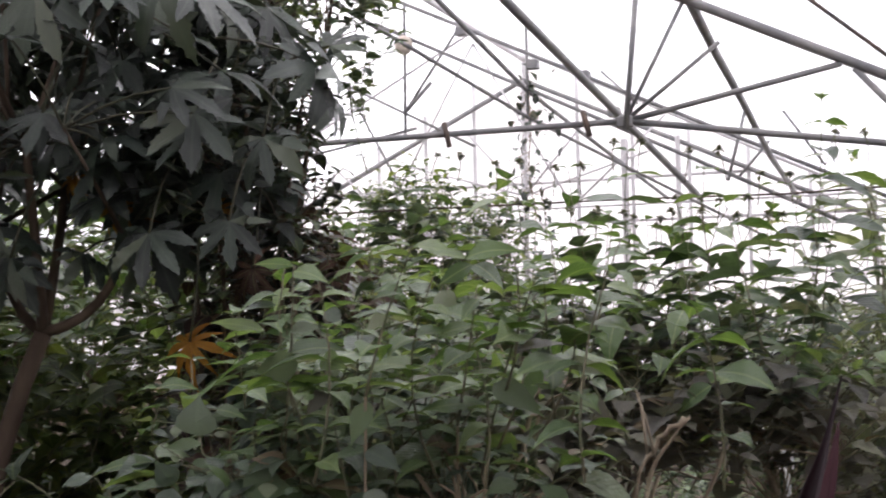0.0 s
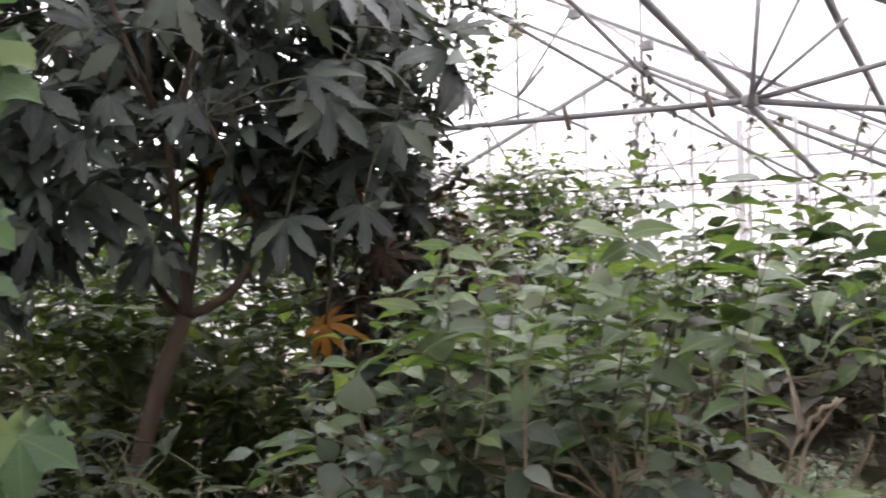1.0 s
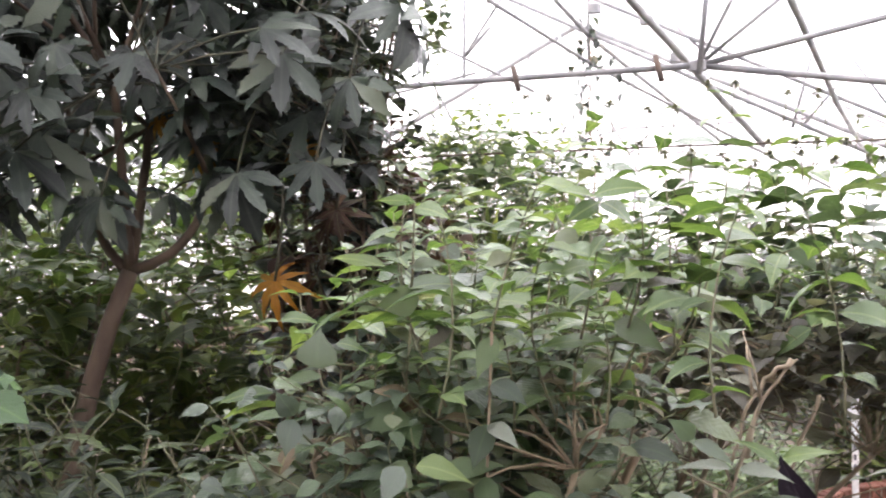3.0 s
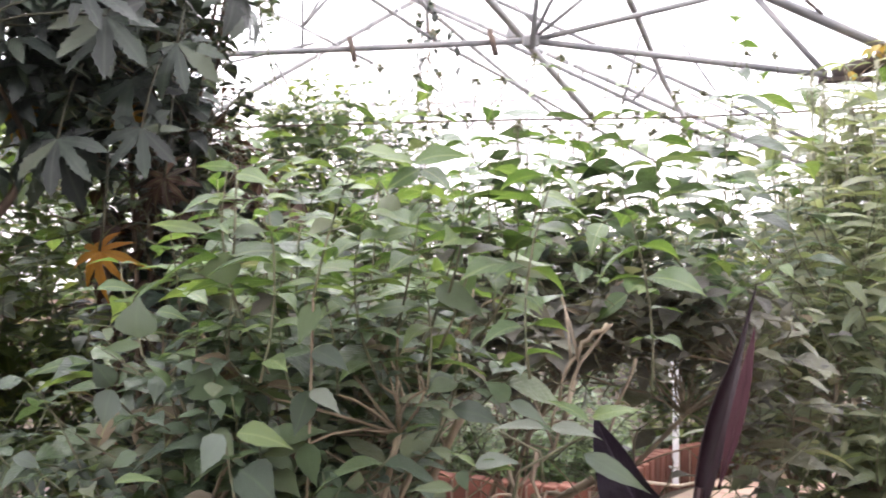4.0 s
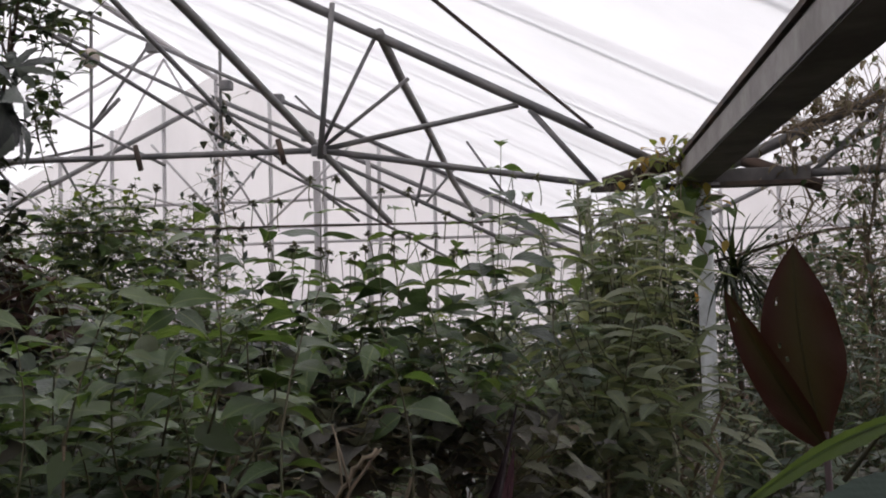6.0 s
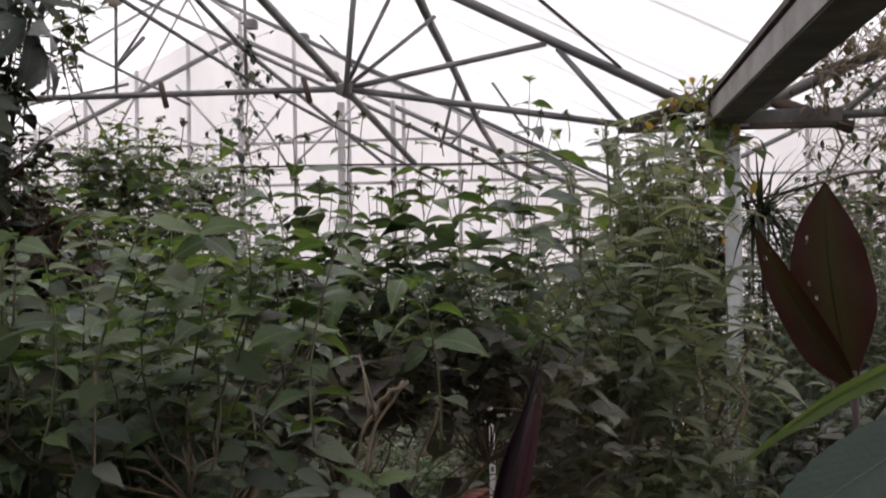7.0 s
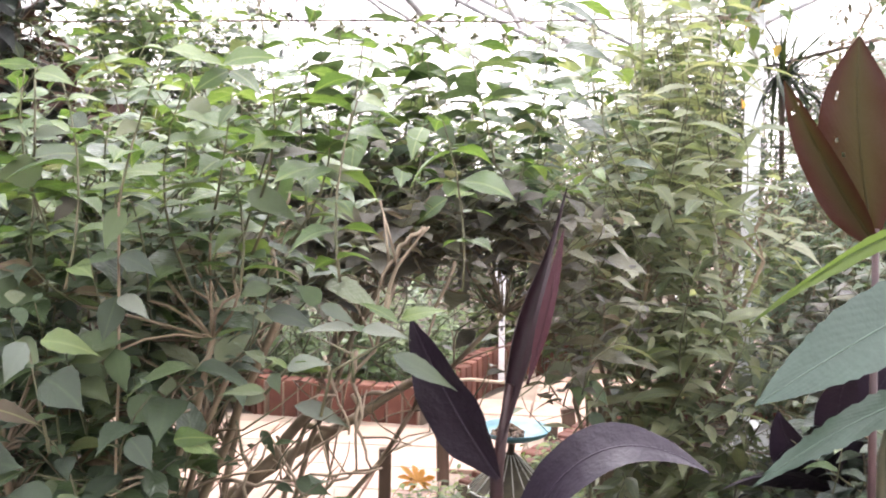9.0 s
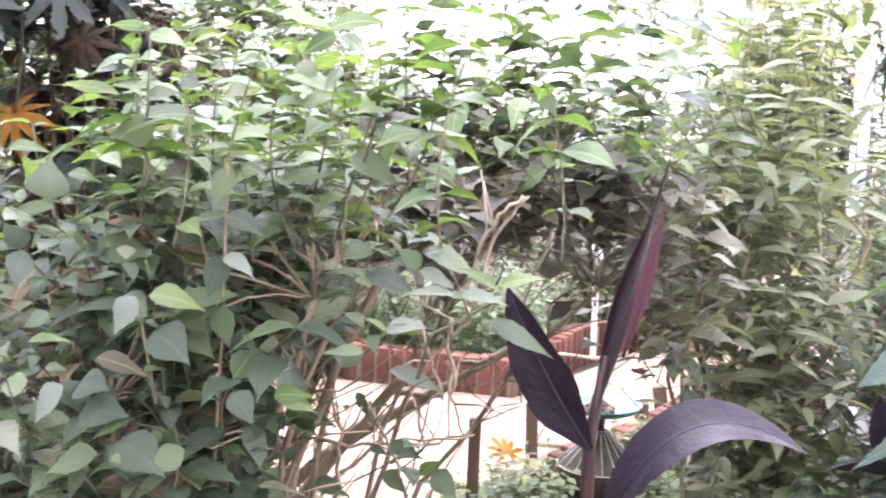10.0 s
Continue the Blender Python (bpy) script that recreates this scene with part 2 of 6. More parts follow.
M_RENDER = rough_mat("bounce_wall_render", (0.42, 0.41, 0.39), (0.52, 0.51, 0.48), 2.0, 0.9, 0.0, 0.4)
M_WOOD = rough_mat("weathered_wood", (0.11, 0.07, 0.05), (0.19, 0.13, 0.1), 12.0, 0.85, 0.0, 0.5, stretch=(1, 1, 0.15))
M_ROPE = rough_mat("rope", (0.4, 0.33, 0.26), (0.5, 0.42, 0.33), 60.0, 0.9, 0.0, 0.5)
M_LABEL = rough_mat("white_plastic", (0.72, 0.74, 0.78), (0.8, 0.82, 0.84), 9.0, 0.45, 0.0, 0.05)
M_INK = rough_mat("grey_print", (0.12, 0.12, 0.14), (0.2, 0.2, 0.22), 30.0, 0.7, 0.0, 0.05)
M_BLUE = rough_mat("blue_enamel", (0.09, 0.22, 0.27), (0.14, 0.28, 0.32), 10.0, 0.3, 0.0, 0.05)
M_CANVAS = rough_mat("olive_canvas", (0.05, 0.042, 0.03), (0.085, 0.075, 0.05), 20.0, 0.85, 0.0, 0.3)
M_WIRE = rough_mat("white_wire", (0.5, 0.5, 0.46), (0.62, 0.62, 0.58), 20.0, 0.5, 0.0, 0.05)
M_FOOD = rough_mat("fruit_mash", (0.1, 0.06, 0.04), (0.2, 0.13, 0.085), 50.0, 0.6, 0.0, 0.8)
M_GLOBE = rough_mat("paper_globe", (0.5, 0.44, 0.38), (0.62, 0.54, 0.47), 14.0, 0.8, 0.0, 0.2)
M_GRASS = rough_mat("rough_grass", (0.06, 0.09, 0.03), (0.11, 0.13, 0.05), 0.6, 0.95, 0.0, 0.8, fine=20.0)
M_ORANGETAG = rough_mat("orange_petal", (0.7, 0.3, 0.04), (0.75, 0.42, 0.08), 40.0, 0.6, 0.0, 0.1)


# ---- geometry helpers ----
def mesh_of(name, verts, faces, material, smooth=False, blade=None):
    me = bpy.data.meshes.new(name)
    me.from_pydata([tuple(v) for v in verts], [], faces)
    me.materials.append(material)
    if smooth:
        me.polygons.foreach_set("use_smooth", [True] * len(me.polygons))
    if blade is not None:
        at = me.attributes.new("blade", "FLOAT_VECTOR", "POINT")
        at.data.foreach_set("vector", np.asarray(blade, dtype=np.float32).ravel())
    me.update()
    return me


def thing(name, place, label, category, group="", kind=""):
    ob = new(name)
    ob.empty_display_size = 0.05
    ob.location = place
    return tagged(ob, label, category, group, kind)


def part(name, me, parent, label="", place=None):
    """A mesh whose points are in the world, as a part of parent."""
    ob = new(name, me)
    ob.parent = parent
    root = parent.matrix_basis if parent.parent is None else parent.parent.matrix_basis @ parent.matrix_basis
    ob.matrix_basis = root.inverted() @ (place if place is not None else Matrix())
    if label:
        ob["label"] = label
    return ob


def solid(name, me, label, category, group="", kind="", place=None):
    ob = new(name, me)
    if place is not None:
        ob.matrix_basis = place
    return tagged(ob, label, category, group, kind)


def box_data(a, b, bevel=0.0):
    """A box between two corners, with chamfered upright edges where bevel is given."""
    (x0, y0, z0), (x1, y1, z1) = a, b
    c = bevel
    if c:
        ring = [(x0 + c, y0), (x1 - c, y0), (x1, y0 + c), (x1, y1 - c), (x1 - c, y1), (x0 + c, y1), (x0, y1 - c), (x0, y0 + c)]
        inner = [(x0 + 2 * c, y0 + c), (x1 - 2 * c, y0 + c), (x1 - c, y0 + 2 * c), (x1 - c, y1 - 2 * c), (x1 - 2 * c, y1 - c), (x0 + 2 * c, y1 - c), (x0 + c, y1 - 2 * c), (x0 + c, y0 + 2 * c)]
        v = [(x, y, z0) for x, y in ring] + [(x, y, z1 - c) for x, y in ring] + [(x, y, z1) for x, y in inner]
        f = [tuple(range(7, -1, -1)), tuple(range(16, 24))]
        for k in (0, 8):
            f += [(k + i, k + (i + 1) % 8, k + 8 + (i + 1) % 8, k + 8 + i) for i in range(8)]
        return v, f
    v = [(x, y, z) for z in (z0, z1) for x, y in ((x0, y0), (x1, y0), (x1, y1), (x0, y1))]
    return v, [(3, 2, 1, 0), (4, 5, 6, 7), (0, 1, 5, 4), (1, 2, 6, 5), (2, 3, 7, 6), (3, 0, 4, 7)]


def box(name, a, b, material, bevel=0.0):
    v, f = box_data(a, b, bevel)
    return mesh_of(name, v, f, material)


def tube_data(points, radii, sides=6, cap=True):
    """A tube along points, with one radius for each."""
    p = np.asarray(points, dtype=float)
    n = len(p)
    r = np.full(n, radii) if np.isscalar(radii) else np.asarray(radii, dtype=float)
    d = np.gradient(p, axis=0)
    d /= np.linalg.norm(d, axis=1)[:, None] + 1e-9
    ref = np.array((0.0, 0.0, 1.0)) if abs(d[:, 2]).mean() < 0.9 else np.array((1.0, 0.0, 0.0))
    u = np.cross(d, ref)
    u /= np.linalg.norm(u, axis=1)[:, None] + 1e-9
    w = np.cross(d, u)
    a = np.arange(sides) * 2 * np.pi / sides
    v = p[:, None] + r[:, None, None] * (np.cos(a)[None, :, None] * u[:, None] + np.sin(a)[None, :, None] * w[:, None])
    f = []
    for i in range(n - 1):
        for k in range(sides):
            j = (k + 1) % sides
            f.append((i * sides + k, i * sides + j, (i + 1) * sides + j, (i + 1) * sides + k))
    if cap:
        f.append(tuple(range(sides))[::-1])
        f.append(tuple((n - 1) * sides + k for k in range(sides)))
    return v.reshape(-1, 3), f


def tube(name, points, radii, material, sides=10):
    v, f = tube_data(points, radii, sides)
    return mesh_of(name, v, f, material, smooth=True)


class Pile:
    """Gathers many pieces into one mesh."""

    def __init__(self):
        self.v, self.f, self.b, self.n = [], [], [], 0

    def add(self, v, f, b=None):
        v = np.asarray(v, dtype=float)
        self.v.append(v)
        self.f += [tuple(i + self.n for i in q) for q in f]
        self.b.append(np.zeros((len(v), 3)) if b is None else b)
        self.n += len(v)

    def mesh(self, name, material, smooth=True):
        return mesh_of(name, np.concatenate(self.v), self.f, material, smooth, np.concatenate(self.b))


def curve3(a, c, b, n=6):
    t = np.linspace(0, 1, n)[:, None]
    a, b, c = (np.asarray(q, dtype=float) for q in (a, b, c))
    return (1 - t) ** 2 * a + 2 * t * (1 - t) * c + t * t * b


# ---- ground ----
v, f = [], []
N = 60
xs = np.concatenate([np.linspace(-300, -14, 8), np.linspace(-12, 13, N), np.linspace(15, 300, 8)])
ys = np.concatenate([np.linspace(-300, -9, 8), np.linspace(-7, 16, N), np.linspace(18, 300, 8)])
for yy in ys:
    for xx in xs:
        inside = -9.5 < xx < 10 and -5 < yy < 14
        v.append((xx, yy, 0.02 * noise.noise(Vector((xx * 1.7, yy * 1.7, 0))) - 0.02 if inside else -0.05))
nx = len(xs)
for j in range(len(ys) - 1):
    for i in range(nx - 1):
        f.append((j * nx + i, j * nx + i + 1, (j + 1) * nx + i + 1, (j + 1) * nx + i))
solid("ground", mesh_of("ground", v, f, M_SOIL, True), "dark brown bare soil of planting beds", "ground", kind="structure")
lawn_v, lawn_f = [], []
for k, (a, b) in enumerate((((-300, 15.2), (300, 300)), ((-300, -300), (300, -6.8)), ((-300, -6.8), (-10.4, 15.2)), ((11.2, -6.8), (300, 15.2)))):
    lawn_v += [(a[0], a[1], 0), (b[0], a[1], 0), (b[0], b[1], 0), (a[0], b[1], 0)]
    lawn_f.append(tuple(range(4 * k, 4 * k + 4)))
solid("lawn", mesh_of("lawn", lawn_v, lawn_f, M_GRASS), "rough grass outside the greenhouse", "lawn", kind="structure")

# ---- greenhouse shell ----
RIDGE, EAVE, LEFT_EAVE, RIGHT_RIDGE, RIGHT_EAVE = -4.6, 0.61, -9.8, 5.8, 11.0
EAVE_Z, RIDGE_Z, NEAR, FAR = 2.28, 4.86, -2.4, 14.4
SLOPES = [("roof", LEFT_EAVE, RIDGE), ("roof", EAVE, RIDGE), ("roof", EAVE, RIGHT_RIDGE), ("roof", RIGHT_EAVE, RIGHT_RIDGE)]


def roof_z(x):
    k = (RIDGE_Z - EAVE_Z) / (EAVE - RIDGE)
    return min(RIDGE_Z - k * abs(x - RIDGE), 9) if x < EAVE else RIDGE_Z - k * abs(x - RIGHT_RIDGE)


roof = thing("ceiling", (RIDGE, 4, RIDGE_Z), "whitewashed translucent glazed greenhouse roof", "roof", kind="structure")
bars = Pile()
sheets = Pile()
for _, e, r in SLOPES:
    n_b = 13
    for i in range(n_b):
        ya, yb = NEAR + (FAR - NEAR) * i / n_b, NEAR + (FAR - NEAR) * (i + 1) / n_b
        sheets.add([(e, ya, EAVE_Z), (r, ya, RIDGE_Z), (r, yb, RIDGE_Z), (e, yb, EAVE_Z)], [(0, 1, 2, 3)])
        v, f = tube_data([(e, ya, EAVE_Z + 0.05), (r, ya, RIDGE_Z + 0.05)], 0.02, 4)
        bars.add(v, f)
part("glazing", sheets.mesh("roof_glazing", M_ROOF, False), roof)
part("glazing_bars", bars.mesh("glazing_bars", M_ALU, False), roof, "thin pale glazing bars")
for x in (RIDGE, RIGHT_RIDGE):
    part("ridge_beam", tube("ridge_beam", [(x, NEAR, RIDGE_Z - 0.07), (x, FAR, RIDGE_Z - 0.07)], 0.035, M_ALU, 8), roof)


def glazed_wall(name, along, at, lo, hi, step, top, label):
    """An upright glazed wall: sill wall, posts, rails and panes. along: 0 for x, 1 for y."""
    def p(u, z, off=0.0):
        return (u, at + off, z) if along == 0 else (at + off, u, z)
    mid = (lo + hi) / 2
    w = thing(name, p(mid, 0), label, "wall", kind="structure")
    (a, b) = ((lo, at - 0.08, -0.1), (hi, at + 0.08, 0.45)) if along == 0 else ((at - 0.08, lo, -0.1), (at + 0.08, hi, 0.45))
    part("sill_wall", box("sill_wall", a, b, M_MORTAR), w, "low rendered sill wall")
    n_s = max(1, round((hi - lo) / step))
    us = [lo + (hi - lo) * i / n_s for i in range(n_s + 1)]
    for u in us:
        part("mullion", tube("mullion", [p(u, 0.45), p(u, top(u))], 0.028, M_ALU, 6), w)
    for z in (1.2, 2.5, 3.07):
        span = [u for u in us if top(u) > z + 0.03]
        groups = []
        for u in span:
            if groups and u - groups[-1][-1] < 1.01 * (us[1] - us[0]):
                groups[-1].append(u)
            else:
                groups.append([u])
        for g in groups:
            if len(g) > 1:
                part("rail", tube("rail", [p(g[0], z), p(g[-1], z)], 0.022, M_ALU, 6), w)
    for u0, u1 in zip(us, us[1:]):
        um = (u0 + u1) / 2
        zs = [0.45, 1.2] + [z for z in (2.5,) if min(top(u0), top(u1)) > z] + [None]
        for za, zb in zip(zs, zs[1:]):
            if zb is None:
                quad = [p(u0, za, 0.03), p(u1, za, 0.03), p(u1, top(u1), 0.03), p(u0, top(u0), 0.03)]
            else:
                quad = [p(u0, za, 0.03), p(u1, za, 0.03), p(u1, zb, 0.03), p(u0, zb, 0.03)]
            part("pane", mesh_of("pane", quad, [(0, 1, 2, 3)], M_WALLPANE), w)
    return w


gable = glazed_wall("wall_north", 0, FAR, LEFT_EAVE, RIGHT_EAVE, 0.74, roof_z, "white translucent glazed gable wall with slim mullions")
top_line = [(LEFT_EAVE, EAVE_Z), (RIDGE, RIDGE_Z), (EAVE, EAVE_Z), (RIGHT_RIDGE, RIDGE_Z), (RIGHT_EAVE, EAVE_Z)]
outline = [(LEFT_EAVE, -0.1)] + top_line + [(RIGHT_EAVE, -0.1)]
nO = len(outline)
sv = [(x, NEAR, z) for x, z in outline] + [(x, NEAR - 0.15, z) for x, z in outline]
sf = [tuple(range(nO)), tuple(range(2 * nO - 1, nO - 1, -1))] + [(i, nO + i, nO + (i + 1) % nO, (i + 1) % nO) for i in range(nO)]
# unseen end wall, added to block light from behind; its pale face returns some
solid("wall_south", mesh_of("wall_south", sv, sf, M_RENDER), "unseen pale end wall added to shape the light", "wall", kind="structure")
glazed_wall("wall_west", 1, LEFT_EAVE, NEAR, FAR, 1.02, lambda u: EAVE_Z, "white translucent glazed side wall")
glazed_wall("wall_east", 1, RIGHT_EAVE, NEAR, FAR, 1.02, lambda u: EAVE_Z, "white translucent glazed side wall")
# the gable's verge bars, a little below the roof, and its bracing
for x0, x1 in ((RIDGE, EAVE), (RIDGE, LEFT_EAVE), (RIGHT_RIDGE, EAVE), (RIGHT_RIDGE, RIGHT_EAVE)):
    part("verge_bar", tube("verge_bar", [(x0, FAR - 0.05, 4.5), (x1, FAR - 0.05, 4.5 - 0.47 * abs(x1 - x0))], 0.036, M_STEEL, 6), gable)
part("king_post", tube("king_post", [(RIDGE, FAR - 0.06, 0.4), (RIDGE, FAR - 0.06, 4.5)], 0.032, M_ALU, 8), gable)
for x, w in ((-3.2, 0.045), (-2.5, 0.03)):
    part("gable_post", box("gable_post", (x - w, FAR - 0.14, 0.4), (x + w, FAR - 0.06, 3.58), M_ALU, 0.01), gable)
for s in (-1, 1):
    for dx, z in ((0.9, 3.9), (1.7, 3.4)):
        part("gable_brace", tube("gable_brace", [(RIDGE, FAR - 0.06, 2.9), (RIDGE + s * dx, FAR - 0.06, z)], 0.018, M_ALU, 6), gable)

# ---- gutter beam on its post ----
gutter = thing("gutter_beam", (EAVE, 5.0, 2.1), "dark weathered steel gutter beam with a pale side, on posts", "beam", kind="structure")
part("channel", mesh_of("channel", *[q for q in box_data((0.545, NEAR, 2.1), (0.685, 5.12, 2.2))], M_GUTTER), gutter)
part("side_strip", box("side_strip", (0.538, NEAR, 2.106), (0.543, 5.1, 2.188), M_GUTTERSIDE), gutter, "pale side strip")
part("lip", box("lip", (0.53, NEAR, 2.202), (0.56, 5.1, 2.222), M_RUST), gutter, "dark rusty lip")
part("lip", box("lip", (0.67, NEAR, 2.202), (0.70, 5.1, 2.222), M_RUST), gutter)


def post(x, y, top, label):
    t = thing("post", (x, y, 0), label, "post", "greenhouse posts")
    part("shaft", tube("shaft", [(x, y, -0.05), (x, y, top)], 0.037, M_POST, 14), t)
    part("footing", box("footing", (x - 0.02, y - 0.07, -0.04), (x + 0.13, y + 0.07, 0.13), M_POST, 0.006), t, "white painted footing")
    part("base_plate", box("base_plate", (x - 0.08, y - 0.08, -0.03), (x + 0.08, y + 0.08, 0.012), M_STEEL, 0.004), t)
    part("head_plate", box("head_plate", (x - 0.07, y - 0.06, top), (x + 0.07, y + 0.06, top + 0.012), M_STEEL, 0.003), t)
    return t


post(0.645, 5.0, 2.085, "white painted round steel post under the gutter")
for yy in (9.0, 1.0):
    post(0.645 if yy == 9.0 else 0.62, yy, 2.11 if yy == 9.0 else 2.085, "white painted round steel post under the gutter")


# ---- trusses ----
def truss(y, label, members, material=M_STEEL):
    t = thing("roof_truss", (-1.1, y, 2.3), label, "truss", "roof trusses", "structure")
    for name, a, b, r in members:
        part(name, tube(name, [(a[0], y + a[1], a[2]), (b[0], y + b[1], b[2])], r * 0.8, material, 10), t)
    return t


NODE = (-1.128, 0, 2.325)
near_truss = truss(5.0, "grey galvanised tube roof truss with a raised tie", [
    ("rafter", (0.50, 0, 2.175), (-4.55, 0, 4.76), 0.029),
    ("tie", (0.18, 0, 2.112), NODE, 0.02),
    ("tie", NODE, (-8.07, 0, 2.36), 0.019),
    ("tie", (-8.07, 0, 2.36), (-9.6, 0, 2.14), 0.02),
    ("rafter", (-9.7, 0, 2.175), (-4.65, 0, 4.76), 0.029),
    ("hanger", (-1.12, -0.03, 2.28), (-1.045, -0.03, 3.02), 0.017),
    ("hanger", (-8.07, 0, 2.32), (-8.1, 0, 2.9), 0.02),
    ("strut", NODE, (-0.18, 0, 2.50), 0.017),
    ("strut", NODE, (-0.845, 0, 2.86), 0.0125),
    ("strut", NODE, (-0.70, 0.05, 2.66), 0.0125),
    ("strut", (-0.129, 0.0, 2.475), (0.165, 0, 2.125), 0.018),
])
part("gusset", box("gusset", (-1.165, 4.972, 2.3), (-1.09, 5.028, 2.352), M_STEEL, 0.01), near_truss)
part("foot", box("foot", (0.14, 4.95, 2.08), (1.17, 5.05, 2.1), M_RUST), near_truss, "dark flat foot plate")
part("foot", box("foot", (0.70, 4.96, 2.1), (1.12, 5.04, 2.16), M_GUTTER, 0.004), near_truss)
part("shoe", tube("shoe", [(0.2, 5.0, 2.11), (0.52, 5.0, 2.2)], 0.035, M_RUST, 8), near_truss)
part("shoe", tube("shoe", [(0.78, 5.0, 2.22), (1.17, 5.0, 2.07)], 0.03, M_RUST, 8), near_truss)
for x in (-2.02, -1.32):
    part("clip", tube("clip", [(x, 4.97, 2.38), (x + 0.035, 4.95, 2.26)], 0.014, M_RUST, 8), near_truss, "dark clip under the tie")

far_truss = truss(9.0, "grey galvanised tube roof truss with a raised tie", [
    ("rafter", (0.5, 0, 1.98), (-4.55, 0, 4.46), 0.022),
    ("rafter", (-9.7, 0, 2.1), (-4.65, 0, 4.46), 0.022),
    ("chord", (-4.3, 0, 4.04), (-0.35, 0, 2.06), 0.022),
    ("chord", (-4.9, 0, 4.04), (-8.9, 0, 2.06), 0.022),
    ("hanger", (-2.853, 0, 3.9), (-2.853, 0, 3.05), 0.017),
    ("hanger", (-4.0, 0, 4.2), (-4.01, 0, 2.95), 0.018),
    ("strut", (-4.01, 0, 3.2), (-3.75, 0, 3.45), 0.022),
    ("strut", (-4.01, 0, 3.2), (-3.45, 0, 3.95), 0.016),
    ("strut", (-4.6, 0, 3.5), (-3.35, 0, 2.85), 0.017),
    ("hanger", (-1.043, 0, 2.97), (-1.19, 0, 2.42), 0.017),
    ("strut", (-1.1, 0, 2.45), (-0.86, 0, 2.72), 0.014),
    ("strut", (-0.75, 0, 2.95), (-0.45, 0, 2.5), 0.014),
    ("strut", (-2.2, 0, 3.4), (-1.9, 0, 3.1), 0.014),
    ("tie", (-3.9, 0, 3.05), (-9.4, 0, 2.15), 0.016),
    ("strut", (-4.6, 0, 3.5), (-4.0, 0, 2.4), 0.014),
])
for x, z in ((-2.80, 3.52), (-2.35, 3.38), (-3.45, 3.88), (-2.1, 3.05)):
    part("clamp", box("clamp", (x - 0.05, 8.95, z - 0.04), (x + 0.05, 9.05, z + 0.04), M_STEEL, 0.012), far_truss, "grey pipe clamp")
# glare on this far truss is put into its white colour and thin tubes
truss(12.4, "thin tube roof truss far along the house, paled for glare", [
    ("rafter", (0.5, 0, 2.18), (-4.55, 0, 4.72), 0.022),
    ("rafter", (-9.7, 0, 2.18), (-4.65, 0, 4.72), 0.022),
    ("tie", (-9.0, 0, 2.55), (-0.2, 0, 2.55), 0.016),
    ("strut", (-4.6, 0, 4.6), (-5.8, 0, 2.56), 0.018),
    ("strut", (-4.6, 0, 4.6), (-3.4, 0, 2.56), 0.018),
    ("strut", (-3.4, 0, 2.56), (-2.3, 0, 3.55), 0.018),
    ("strut", (-5.8, 0, 2.56), (-6.9, 0, 3.55), 0.018),
], M_ALU)
truss(5.0, "grey galvanised tube truss of the next bay, overgrown", [
    ("rafter", (0.72, 0, 2.16), (5.7, 0, 4.3), 0.034),
    ("tie", (1.1, 0, 2.13), (2.3, 0, 2.16), 0.026),
    ("tie", (2.3, 0, 2.16), (8.8, 0, 2.2), 0.024),
    ("strut", (1.12, 0, 2.12), (1.5, 0, 2.46), 0.016),
    ("hanger", (2.3, 0, 2.16), (2.3, 0, 2.82), 0.016),
])


def long_member(name, pts, r, label, category, material=M_STEEL, kind="structure"):
    return solid(name, tube(name, pts, r, material, 10), label, category, kind=kind)


long_member("purlin", [(-0.82, 4.95, 2.86), (-0.84, 5.9, 2.81), (-0.85, 7.2, 2.74), (-0.86, 9.05, 2.60), (-0.87, 12.3, 2.5)], 0.024, "slightly bent grey steel purlin under the roof", "purlin")
long_member("roof_brace", [(-1.98, 1.6, 3.52), (-1.73, 5.0, 2.995), (-1.42, 9.05, 2.3)], 0.025, "long grey steel tube bracing two trusses", "brace")
long_member("roof_brace", [(-2.9, 5.0, 3.93), (-2.86, 9.0, 3.3), (-2.3, 12.4, 2.6)], 0.02, "thin grey steel rod bracing two trusses", "brace")
long_member("roof_brace", [(-3.3, 5.0, 3.5), (-2.83, 9.0, 3.05), (-1.2, 12.4, 2.1)], 0.016, "thin grey steel rod bracing two trusses", "brace")
long_member("stay_cable", [(-0.87, 3.0, 2.914), (-0.36, 4.0, 2.645), (0.157, 5.0, 2.376)], 0.008, "thin dark stay cable under the roof", "cable", M_RUST)
long_member("tension_wire", [(-4.5, 6.0, 2.06), (-1.35, 6.0, 2.05), (-0.5, 6.0, 2.035), (0.6, 6.0, 2.06)], 0.006, "thin dark tension wire across the house", "wire", M_RUST)
long_member("tension_wire", [(0.64, 5.05, 1.73), (1.3, 5.5, 1.9), (3.2, 7.0, 2.1)], 0.008, "thin dark tension wire in the next bay", "wire", M_RUST)


